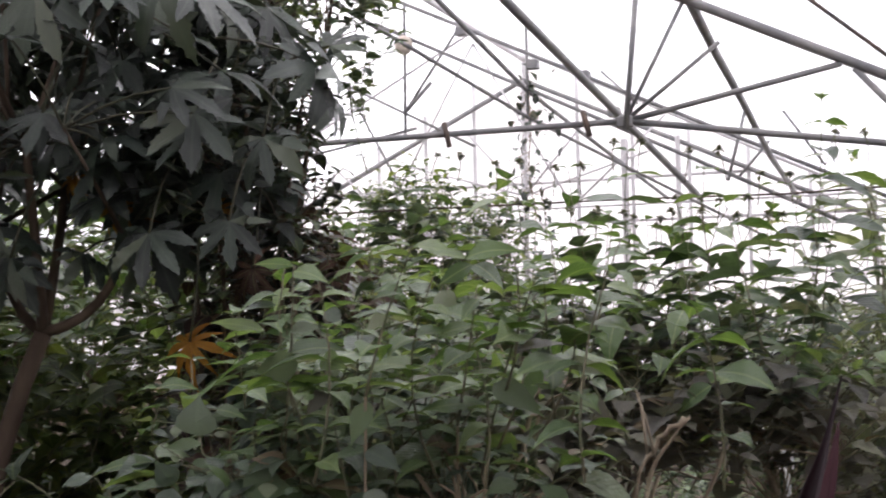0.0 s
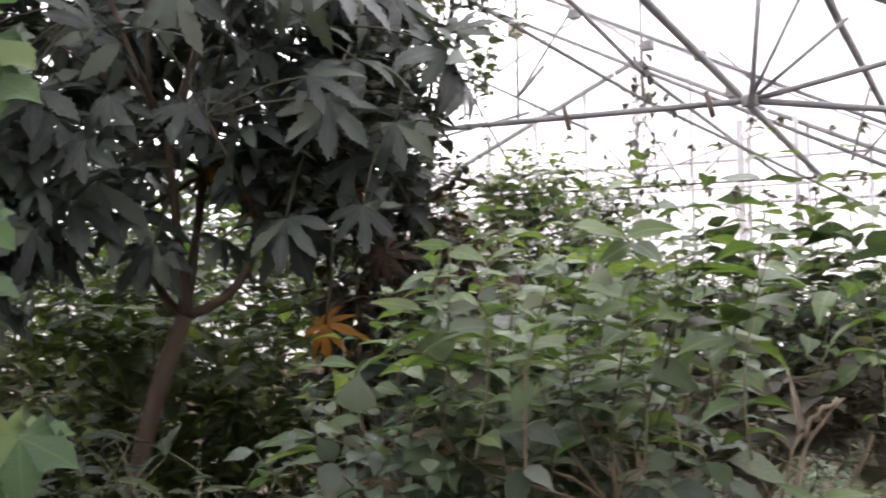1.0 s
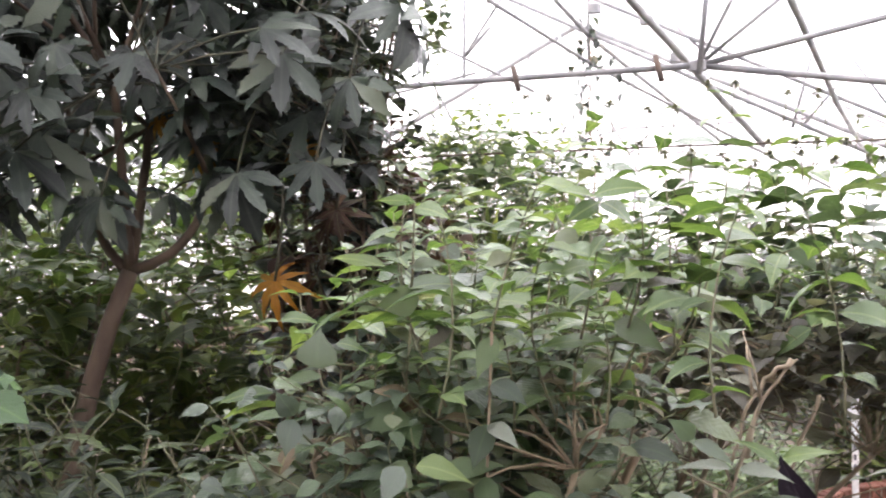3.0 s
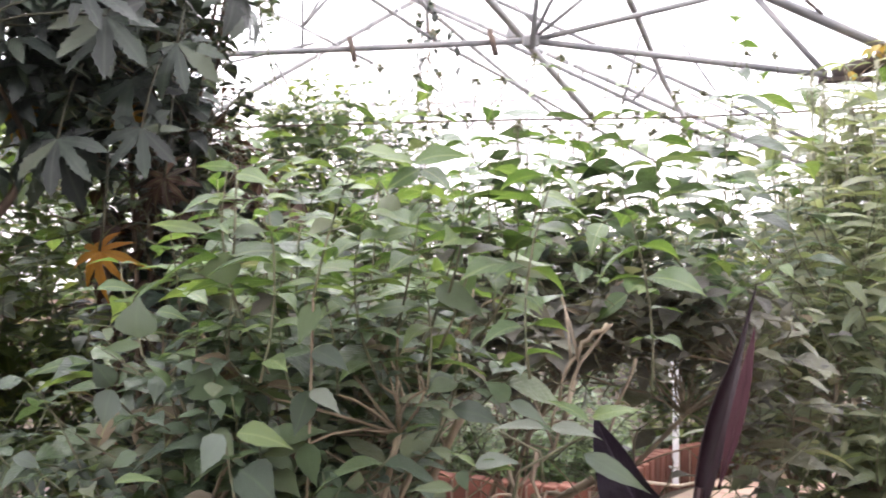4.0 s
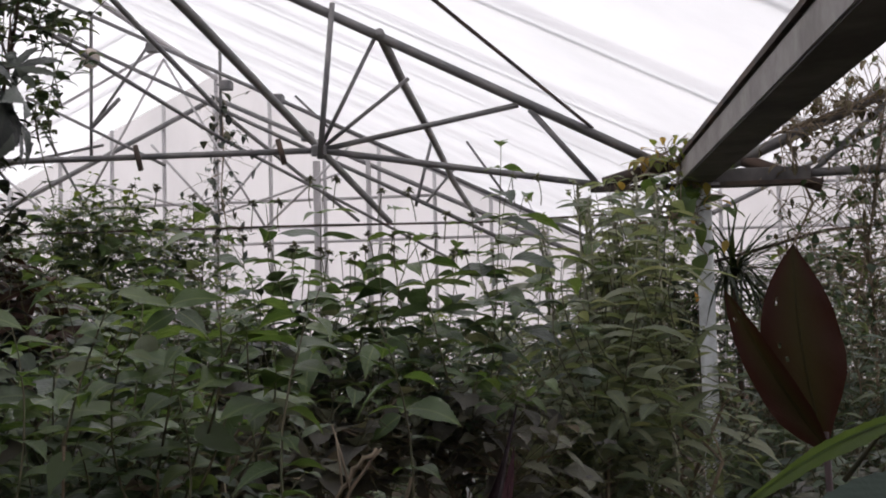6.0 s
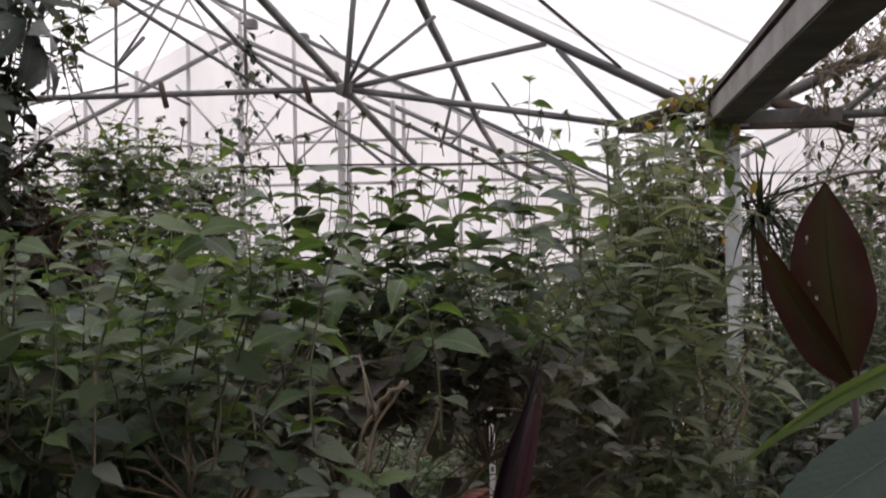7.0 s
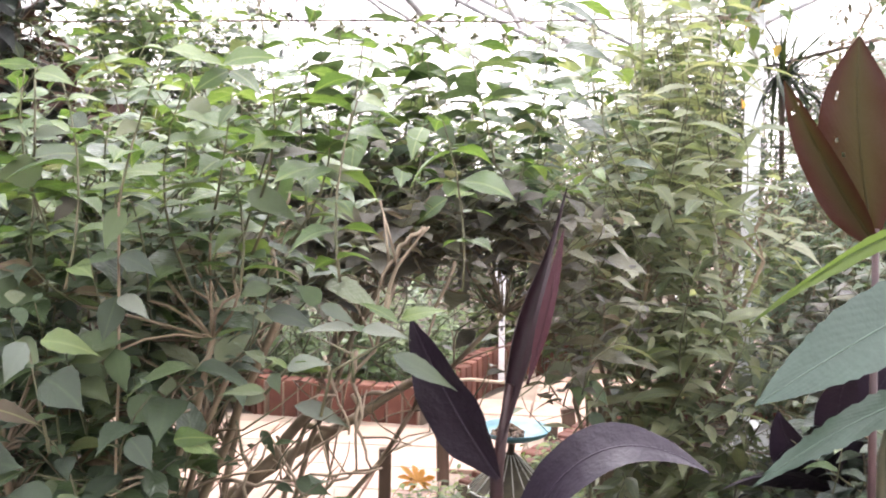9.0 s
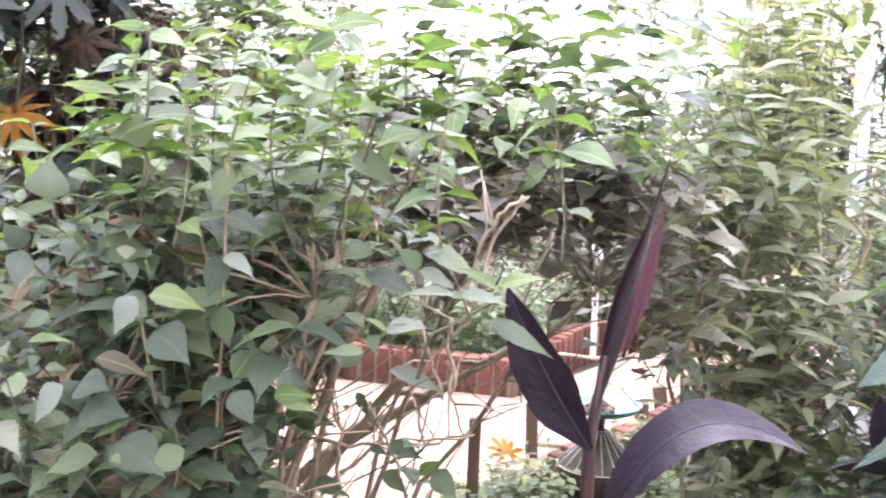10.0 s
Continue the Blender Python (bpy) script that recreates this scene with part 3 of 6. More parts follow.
# ---- leaves ----
def blade(length, width, outline, fold=0.25, droop=0.3, wave=0.0, teeth=0.0, twist=0.0, sway=0.0):
    """A leaf blade along +y with its upper side to +z. outline: half widths from base to tip, as shares of width / 2; twist and sway turn and bend it sideways towards the tip."""
    n = len(outline) - 1
    v, b = [], []
    for i, h in enumerate(outline):
        t = i / n
        y = length * t * (1 - 0.12 * droop * t)
        z = -length * droop * t * t * 0.5 + length * 0.06 * math.sin(math.pi * t)
        hw = width / 2 * h * (1 + (teeth if i % 2 else -teeth))
        lift = hw * fold + wave * width * math.sin(t * 9.0)
        x0, turn = sway * length * t * t, twist * t
        cx, cz = hw * math.cos(turn), hw * math.sin(turn)
        v += [(x0 - cx, y, z + lift - cz), (x0, y, z), (x0 + cx, y, z + lift * 0.8 + cz)]
        b += [(-h, t, 0), (0, t, 0), (h, t, 0)]
    f = []
    for i in range(n):
        k = 3 * i
        f += [(k, k + 1, k + 4, k + 3), (k + 1, k + 2, k + 5, k + 4)]
    return np.array(v), f, np.array(b)


OVATE = (0.05, 0.62, 0.97, 1.0, 0.8, 0.48, 0.02)
LANCE = (0.06, 0.6, 0.95, 1.0, 0.78, 0.42, 0.02)


def lobed(length, lobes, spread, lobe_width, outline, droop=0.45, back=0.6, teeth=0.0, seed=0):
    """A palmate leaf: uneven lobes spread round the end of the leaf stalk, drooping at their tips."""
    pile_v, pile_f, pile_b, n = [], [], [], 0
    lr = random.Random(seed)
    for i in range(lobes):
        a = radians(spread) * (2 * i / (lobes - 1) - 1) + lr.uniform(-0.12, 0.12) * (seed > 0)
        k = (1 - (1 - back) * abs(2 * i / (lobes - 1) - 1) ** 1.5) * (1 + lr.uniform(-0.12, 0.1) * (seed > 0))
        out = [h * (1 + lr.uniform(-0.15, 0.15) * (seed > 0)) for h in outline]
        v, f, b = blade(length * k, lobe_width * k, out, 0.18 + lr.uniform(-0.1, 0.15) * (seed > 0), droop * (1 + lr.uniform(-0.5, 0.6) * (seed > 0)), 0.03 * (seed > 0), teeth)
        c, s = math.cos(a), math.sin(a)
        v = np.c_[v[:, 0] * c + v[:, 1] * s, -v[:, 0] * s + v[:, 1] * c, v[:, 2] - 0.001 * i * (length / 0.2)]
        pile_v.append(v)
        pile_f += [tuple(q + n for q in face) for face in f]
        pile_b.append(b)
        n += len(v)
    return np.concatenate(pile_v), pile_f, np.concatenate(pile_b)


L_OVATE = [blade(1, 0.56, OVATE, 0.22, 0.3), blade(1, 0.5, OVATE, 0.3, 0.55), blade(1, 0.6, OVATE, 0.12, 0.12, 0.02), blade(1, 0.52, OVATE, 0.4, 0.4)]
L_LANCE = [blade(1, 0.26, LANCE, 0.25, 0.2), blade(1, 0.23, LANCE, 0.35, 0.45), blade(1, 0.29, LANCE, 0.15, 0.1, 0.02)]
L_SAGE = [blade(1, 0.3, LANCE, 0.25, 0.15, 0.02, 0.0, 0.4, 0.08), blade(1, 0.25, LANCE, 0.35, 0.4, 0.02, 0.0, -0.5, -0.1), blade(1, 0.34, OVATE, 0.15, 0.1, 0.03, 0.0, 0.2, 0.05), blade(1, 0.23, LANCE, 0.3, 0.25, 0.02, 0.0, 0.7, 0.12)]
L_SMALL = [blade(1, 0.6, (0.1, 0.9, 1.0, 0.6, 0.02), 0.25, 0.5), blade(1, 0.5, (0.1, 0.9, 1.0, 0.6, 0.02), 0.15, 0.2)]


FINGER = ((0.08, 0.8), (0.2, 0.82), (0.3, 1.02), (0.35, 0.8), (0.48, 1.08), (0.54, 0.8), (0.66, 0.86), (0.72, 0.56), (0.83, 0.5), (0.88, 0.26), (1.0, 0.02))
TOOTHED = ((0.1, 0.95), (0.22, 1.0), (0.28, 0.84), (0.42, 0.8), (0.48, 0.62), (0.62, 0.55), (0.68, 0.4), (0.82, 0.26), (1.0, 0.01))


def webbed(lobes, spread, droop, seed, sinus=0.34, profile=FINGER, half_width=0.135):
    """A palmate leaf in one web: coarse-toothed lobes that part at the sinus, folded along their ribs and drooping unevenly."""
    lr = random.Random(seed)
    half = radians(spread) / (lobes - 1)
    v, f, b = [], [], []
    for i in range(lobes):
        side = 2 * i / (lobes - 1) - 1
        a = radians(spread) * side + lr.uniform(-0.07, 0.07)
        k = (1 - 0.4 * abs(side) ** 1.5) * lr.uniform(0.9, 1.1)
        sag, fold, twist = droop * lr.uniform(0.5, 1.6), lr.uniform(0.0, 0.4), lr.uniform(-0.35, 0.35)
        wide = half_width * lr.uniform(0.85, 1.15)
        rows = [(0.0, 0.0, 0.0), (sinus * math.cos(half) / k, sinus * math.sin(half) / k, sinus * math.sin(half) / k)]
        for u, w in profile:
            rows.append((sinus + u * (1 - sinus) + lr.uniform(-0.012, 0.012), w * wide * lr.uniform(0.86, 1.14), w * wide * lr.uniform(0.86, 1.14)))
        n0 = len(v)
        c, sn = math.cos(a), math.sin(a)
        for s, wl, wr in rows:
            for w, u in ((-wl, -1), (0.0, 0), (wr, 1)):
                grip = min(1.0, max(0.0, (s - sinus) * 3))
                x, y = w * k, s * k * (1 - 0.15 * sag * s)
                z = -sag * s * s * 0.5 * k + abs(w) * fold * k * grip + w * twist * grip
                v.append((x * c + y * sn, -x * sn + y * c, z))
                b.append((u * min(1, abs(w) / 0.15), s, 0))
        for r in range(len(rows) - 1):
            q = n0 + 3 * r
            f += [(q, q + 1, q + 4, q + 3), (q + 1, q + 2, q + 5, q + 4)]
    return np.array(v), f, np.array(b)


L_PALMATE = [webbed(7, 118, 0.45, 1), webbed(7, 108, 0.9, 2), webbed(9, 132, 0.35, 3), webbed(7, 115, 1.2, 4), webbed(7, 100, 0.65, 5), webbed(7, 124, 0.25, 6)]
POINTED = (0.06, 0.56, 0.86, 0.98, 1.0, 0.94, 0.82, 0.66, 0.47, 0.27, 0.11, 0.01)
L_POINTED = [blade(1, 0.56, POINTED, 0.14, 0.2, 0.025, 0.03, 0.25, 0.06), blade(1, 0.5, POINTED, 0.2, 0.38, 0.03, 0.04, -0.4, -0.08), blade(1, 0.58, POINTED, 0.1, 0.08, 0.04, 0.03, 0.5, 0.1),
             blade(1, 0.54, POINTED, 0.25, 0.25, 0.03, 0.04, -0.6, 0.05), blade(1, 0.5, POINTED, 0.3, 0.5, 0.03, 0.03, 0.3, -0.12), blade(1, 0.46, POINTED, 0.35, 0.3, 0.05, 0.05, 0.6, 0.15), blade(1, 0.52, POINTED, 0.25, 0.42, 0.05, 0.05, -0.5, -0.1)]
L_MAPLE = [webbed(5, 116, 0.5, 11, 0.56, TOOTHED, 0.27), webbed(5, 106, 0.8, 12, 0.6, TOOTHED, 0.27), webbed(5, 124, 0.4, 13, 0.52, TOOTHED, 0.25)]
L_STRAP = [blade(1, 0.07, (0.6, 0.9, 1.0, 0.9, 0.7, 0.4, 0.03), 0.3, 0.35), blade(1, 0.06, (0.6, 0.9, 1.0, 0.9, 0.7, 0.4, 0.03), 0.3, 0.8)]
L_NEEDLE = [blade(1, 0.03, (0.8, 1.0, 0.8, 0.5, 0.05), 0.3, 0.2), blade(1, 0.028, (0.8, 1.0, 0.8, 0.5, 0.05), 0.3, 0.6)]
MESHES = {}


def leaf_mesh(shapes, k, material):
    key = (id(shapes), k, material.name)
    if key not in MESHES:
        v, f, b = shapes[k]
        MESHES[key] = mesh_of("leaf", v, f, material, True, b)
    return MESHES[key]


def turn_to(way, up):
    """Rotation whose y runs along way and whose z lies near up."""
    y = way / (np.linalg.norm(way) + 1e-9)
    x = np.cross(y, up)
    if np.linalg.norm(x) < 1e-3:
        x = np.cross(y, np.array((0.3, 0.8, 0.2)))
    x /= np.linalg.norm(x)
    return np.stack([x, y, np.cross(x, y)], axis=1)


class Plant:
    """Gathers stems and leaves, then links them as one thing: branches, single leaves near the path and the joined rest."""

    def __init__(self, name, place, label, category, group=""):
        self.top = thing(name, place, label, category, group)
        self.place = np.array(place, dtype=float)
        self.wood, self.stems, self.leaves, self.own, self.bare = Pile(), Pile(), [], [], None

    def limb(self, pts, radii, sides=6, green=False, own=""):
        v, f = tube_data(pts, radii, sides)
        if own:
            self.own.append((own, v, f))
            return
        (self.stems if green else self.wood).add(v, f)

    def leaf(self, place, way, up, size, shapes, k, material):
        if self.bare is not None and self.bare(*place):
            return
        self.leaves.append((np.asarray(place, dtype=float), turn_to(np.asarray(way, dtype=float), np.asarray(up, dtype=float)), size, shapes, k, material))

    def finish(self, single=200, wood=M_TWIG, stem=M_STEM, near=(0.0, 0.0, 1.4)):
        if self.wood.n:
            tagged(part("twig_tangle", self.wood.mesh("twig_tangle", wood), self.top), kind="stuff")
        for name, v, f in self.own:
            part(name, mesh_of(name, v, f, wood, True), self.top)
        if self.stems.n:
            tagged(part("shoot_tangle", self.stems.mesh("shoot_tangle", stem), self.top), kind="stuff")
        near = np.array(near)
        order = sorted(self.leaves, key=lambda q: float(np.sum((q[0] - near) ** 2)))
        for p, r, s, shapes, k, m in order[:single]:
            mw = Matrix.Translation(Vector(p)) @ Matrix(r.tolist()).to_4x4() @ Matrix.Scale(s, 4)
            part("leaf", leaf_mesh(shapes, k, m), self.top, place=mw)
        rest = {}
        for p, r, s, shapes, k, m in order[single:]:
            v, f, b = shapes[k]
            rest.setdefault(m.name, (m, Pile()))[1].add(v @ r.T * s + p, f, b)
        for m, pile in rest.values():
            tagged(part("foliage", pile.mesh("foliage", m), self.top), kind="stuff")
        return self.top


def shoot(plant, a, b, rng, size, shapes, material, radius=0.003, gap=0.7, bare=0.2, lift=0.35, tip=None, whorl=2, bend=0.2, sag=0.0, dead=0.0):
    """A leafy shoot from a to b: pairs of leaves, each pair turned by a right angle against the last, small at the tip."""
    a, b = np.asarray(a, dtype=float), np.asarray(b, dtype=float)
    ln = np.linalg.norm(b - a)
    c = (a + b) / 2 + rng.normal(0, bend, 3) * ln * np.array((1, 1, 0.3))
    pts = curve3(a, c, b, 6)
    plant.limb(pts, np.linspace(radius, radius * 0.45, 6), 5, True)
    n = max(2, int(ln * (1 - bare) / (size * gap)))
    turn = rng.uniform(0, 6.28)
    for i in range(n + 1):
        t = bare + (1 - bare) * i / n
        p = (1 - t) ** 2 * a + 2 * t * (1 - t) * c + t * t * b
        d = (1 - t) * (c - a) + t * (b - c)
        d /= np.linalg.norm(d) + 1e-9
        u = np.cross(d, (0.31, 0.95, 0.05))
        u /= np.linalg.norm(u)
        w = np.cross(d, u)
        k = (0.8 + 0.35 * math.sin(math.pi * min(1, t * 0.9))) if i < n else 0.62
        for j in range(whorl):
            if rng.random() < 0.06:
                continue
            g = turn + i * 1.5708 + j * 6.2832 / whorl + rng.normal(0, 0.25)
            e = lift + rng.normal(0, 0.32) + (0.25 if i == n else 0)
            e = min(e, 0.55)
            r = math.cos(g) * u + math.sin(g) * w
            way = math.cos(e) * r + math.sin(e) * d
            way[2] = 0.32 * way[2] - sag - 0.04
            up = 0.15 * d + np.array((0, -0.06, 1.0)) + rng.normal(0, 0.2, 3)
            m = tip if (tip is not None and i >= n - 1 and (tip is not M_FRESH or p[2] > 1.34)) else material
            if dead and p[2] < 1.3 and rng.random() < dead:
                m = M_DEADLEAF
            plant.leaf(p + r * radius, way, up, size * k * rng.uniform(0.42, 1.28), shapes, int(rng.integers(len(shapes))), m)


def shrub(name, label, base, centre, spread, low, high, count, seed, size, shapes, material, tip, single=200,
          length=(0.22, 0.5), sprigs=(), limbs=9, gap=0.7, radius=0.0028, lift=0.35, category="shrub", stout=0.012, stems=0.06, dead=0.0, keep=None, gap_at=None, whorl=2, wood=M_TWIG, group="", fan=0.7, spray=None):
    """A shrub: woody limbs out of the ground, leafy shoots all through a rounded crown, and single sprigs that stand out of it."""
    rng = np.random.default_rng(seed)
    pl = Plant(name, (*base, 0.0), label, category, group)
    pl.bare = gap_at
    foot = np.array((*base, -0.03))
    cen = np.array(centre, dtype=float)
    ends = []
    for i in range(limbs):
        a = 6.2832 * (i + rng.uniform(-0.3, 0.3)) / limbs
        rr = rng.uniform(0.25, 0.75)
        e = np.array((cen[0] + spread[0] * rr * math.cos(a), cen[1] + spread[1] * rr * math.sin(a), low + (high - low) * rng.uniform(0.45, 0.75)))
        f0 = foot + np.array((0.09 * math.cos(a), 0.09 * math.sin(a), 0))
        c = np.array((f0[0] * 0.7 + e[0] * 0.3, f0[1] * 0.7 + e[1] * 0.3, e[2] * 0.6)) + rng.normal(0, 0.05, 3)
        pts = curve3(f0, c, e, 9) + np.concatenate([np.zeros((1, 3)), rng.normal(0, 0.012, (8, 3))])
        pl.limb(pts, np.linspace(stout, 0.005, 9), 6, own="limb")
        ends.append(pts)
    knots = np.concatenate([p[3:] for p in ends])

    def connect(near, start):
        if np.linalg.norm(near - start) < 0.2:
            pl.limb(curve3(near, (near + start) / 2 + np.array((rng.normal(0, 0.03), rng.normal(0, 0.03), 0.02)), start, 4), np.linspace(radius * 1.3, radius, 4), 4)
        else:
            if rng.random() > stems:
                return
            q = foot + (start - foot) * np.array((0.55, 0.55, 0.3)) + np.array((rng.normal(0, 0.04), rng.normal(0, 0.04), 0))
            low_end = q if gap_at is None or not gap_at(*((q + start) / 2)) else start - np.array((0, 0, 0.12))
            pl.limb(curve3(low_end, (low_end + start) / 2 + np.array((rng.normal(0, 0.03), rng.normal(0, 0.03), 0.02)), start, 5), np.linspace(radius * 1.3, radius, 5), 4)

    made = 0
    tries = 0
    while made < count and tries < count * 20:
        tries += 1
        q = rng.normal(0, 1, 3)
        q /= np.linalg.norm(q)
        rr = rng.random() ** 0.28
        x, y = cen[0] + spread[0] * q[0] * rr, cen[1] + spread[1] * q[1] * rr
        z = (low + high) / 2 + (high - low) / 2 * q[2] * rr
        if keep is not None and not keep(x, y, z):
            continue
        out = np.array((q[0] * fan, q[1] * fan, 0.8 + 0.3 * q[2])) + rng.normal(0, 0.42, 3)
        out /= np.linalg.norm(out)
        end = np.array((x, y, z))
        ln = rng.uniform(*length)
        start = end - out * ln
        if gap_at is not None and gap_at(*(start * 0.6 + end * 0.4)) and rng.random() < 0.9:
            continue
        if start[2] < 0.05:
            start[2] = 0.05
        near = knots[np.argmin(np.sum((knots - start) ** 2, axis=1) + 2.0 * np.maximum(0, knots[:, 2] - start[2]))]
        connect(near, start)
        shoot(pl, start, end, rng, size * rng.uniform(0.8, 1.15), shapes, material, radius, gap, 0.1, lift, tip, whorl, dead=dead)
        made += 1
    for s in sprigs:
        b = np.array(s[:3], dtype=float)
        ln = s[3]
        start = b + np.array((rng.normal(0, 0.08), rng.normal(0, 0.08), -ln))
        near = knots[np.argmin(np.sum((knots - start) ** 2, axis=1))]
        connect(near, start)
        shoot(pl, start, b, rng, s[4] if len(s) > 4 else size * 1.25, shapes, spray or material, 0.0022, 0.55, 0.1, 0.0, tip, 2, 0.12)
    pl.finish(single, wood)
    return pl


# ---- the shrubs ----
rs = random.Random(4)


def clearing(x, y, z):
    """The open stretch under the shrubs, between bare stems, that lets the path be seen."""
    if -0.061 < x / y < 0.004 and z < 1.355 - 0.155 * y:
        return y > 2.7
    if -0.46 < x / y <= -0.37 and z < 1.31 - 0.155 * y and y < 3.6:
        return rs.random() < 0.7
    return -0.37 < x / y < -0.06 and z < 1.44 - 0.155 * y + (0.09 if x / y > -0.27 else 0.0) and y < 3.6 and rs.random() < 0.95


def glimpse(x, y, z):
    """A gap in the leaves that leaves the post's white footing in sight."""
    k = (y + 0.07) / 5.07
    return abs(x + 0.06 - 0.8 * k) < 0.065 and abs(z - 1.5 + 1.42 * k) < 0.075


near_sprigs = [(-0.84 + 0.06 * i + rs.uniform(-0.02, 0.02), 1.55 + rs.uniform(-0.18, 0.2), 1.56 + rs.uniform(-0.03, 0.08), 0.3, 0.074) for i in range(10)]
near_sprigs += [(-0.62 + 0.05 * i + rs.uniform(-0.02, 0.02), 1.42 + rs.uniform(-0.08, 0.08), 1.55 + rs.uniform(-0.04, 0.05), 0.2, 0.085) for i in range(5)]
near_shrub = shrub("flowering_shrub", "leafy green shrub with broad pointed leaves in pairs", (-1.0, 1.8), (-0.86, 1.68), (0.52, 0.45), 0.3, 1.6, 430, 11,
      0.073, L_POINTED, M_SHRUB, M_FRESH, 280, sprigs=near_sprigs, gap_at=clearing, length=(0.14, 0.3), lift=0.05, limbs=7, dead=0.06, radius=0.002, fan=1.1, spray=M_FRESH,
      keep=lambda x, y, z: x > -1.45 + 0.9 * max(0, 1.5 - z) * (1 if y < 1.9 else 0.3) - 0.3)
mid_sprigs = [(-1.35 + 0.1 * i + rs.uniform(-0.05, 0.05), 2.55 + rs.uniform(-0.25, 0.3), 1.62 + rs.uniform(-0.12, 0.1), 0.3) for i in range(15)]
mid_sprigs += [(rs.uniform(-1.35, 0.0), rs.uniform(2.2, 3.2), 1.6 + rs.uniform(-0.05, 0.12), 0.25) for i in range(20)]
mid_sprigs += [(-0.35, 2.6, 1.74, 0.3), (-0.3, 2.5, 1.67, 0.3), (-0.43, 2.42, 1.66, 0.3), (-0.21, 2.55, 1.69, 0.3), (-0.5, 2.6, 1.66, 0.3), (-0.68, 2.5, 1.68, 0.3)]
mid_sprigs += [(-0.73, 2.55, 1.83, 0.45, 0.105), (-0.60, 2.62, 1.87, 0.45, 0.105), (-0.40, 2.49, 1.80, 0.45, 0.105), (-0.55, 2.58, 1.70, 0.45, 0.105), (-0.15, 2.62, 1.97, 0.62, 0.105), (-0.91, 2.63, 1.82, 0.45, 0.105), (-0.79, 2.44, 1.74, 0.45, 0.105), (-0.26, 2.61, 1.77, 0.45, 0.105), (-1.10, 2.71, 1.86, 0.45, 0.105), (-0.59, 2.37, 1.70, 0.45, 0.105), (-0.47, 2.69, 1.73, 0.45, 0.105), (-0.10, 2.73, 1.85, 0.45, 0.105)]
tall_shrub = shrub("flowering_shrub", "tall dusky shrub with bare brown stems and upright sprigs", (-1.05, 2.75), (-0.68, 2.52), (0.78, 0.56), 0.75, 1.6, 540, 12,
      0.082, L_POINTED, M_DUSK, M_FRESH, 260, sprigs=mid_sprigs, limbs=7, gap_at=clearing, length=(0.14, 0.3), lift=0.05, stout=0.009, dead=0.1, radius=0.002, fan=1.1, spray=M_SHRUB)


def bud_head(x, y, z, seed):
    """A small round head of buds on a short stalk, at the tip of a sprig."""
    rng = np.random.default_rng(seed)
    top = np.array((x, y, z))
    foot = top + np.array((rng.normal(0, 0.01), rng.normal(0, 0.01), -0.07))
    stalk = part("bud_stalk", tube("bud_stalk", curve3(foot, (foot + top) / 2 + rng.normal(0, 0.004, 3), top, 5), 0.0014, M_STEM, 5), tall_shrub.top)
    head = Pile()
    for _ in range(16):
        d = rng.normal(0, 1, 3) * (1, 1, 0.6) + (0, 0, 0.35)
        v, f, b = blade(0.016, 0.01, OVATE, 0.5, 0.2)
        head.add(v @ turn_to(d, np.array((0.1, -0.2, 1.0))).T + top, f)
    part("bud_head", head.mesh("bud_head", M_DUSK), stalk, "small dusky bud head")


for k, sprig in enumerate(mid_sprigs[-12:] + mid_sprigs[-18:-12]):
    for side in (-0.03, 0.035) if sprig[2] < 1.9 else ():
        bud_head(sprig[0] + side, sprig[1] - 0.01, sprig[2] + 0.012 + 0.02 * (k % 3) - 0.35 * abs(side), 300 + 2 * k + (side > 0))
side_sprigs = [(-0.2 + 0.075 * i + rs.uniform(-0.04, 0.04), 3.3 + rs.uniform(-0.3, 0.4), 1.84 + rs.uniform(-0.12, 0.16), 0.5) for i in range(9)]
side_sprigs += [(rs.uniform(0.0, 0.32), rs.uniform(3.2, 3.8), rs.uniform(1.6, 2.02), 0.5) for i in range(22)]
side_sprigs += [(rs.uniform(-0.3, 0.4), rs.uniform(2.9, 3.7), rs.uniform(1.6, 1.9), 0.4) for i in range(10)]
side_sprigs += [(0.006, 2.65, 1.45, 0.4, 0.13), (0.182, 2.75, 1.566, 0.4, 0.12), (0.299, 3.1, 1.855, 0.5, 0.11), (0.059, 2.5, 1.07, 0.3, 0.12), (-0.084, 2.8, 1.514, 0.35, 0.11)]
grey_bush = shrub("butterfly_bush", "grey-green bush with long narrow leaves on pale stems", (0.1, 3.4), (0.1, 3.2), (0.5, 0.6), 0.3, 1.68, 240, 13,
      0.11, L_SAGE, M_SAGE, M_SAGE, 260, sprigs=side_sprigs, limbs=12, gap=0.45, length=(0.22, 0.45), fan=1.1, radius=0.0022, gap_at=lambda x, y, z: clearing(x, y, z) or glimpse(x, y, z), lift=0.1)


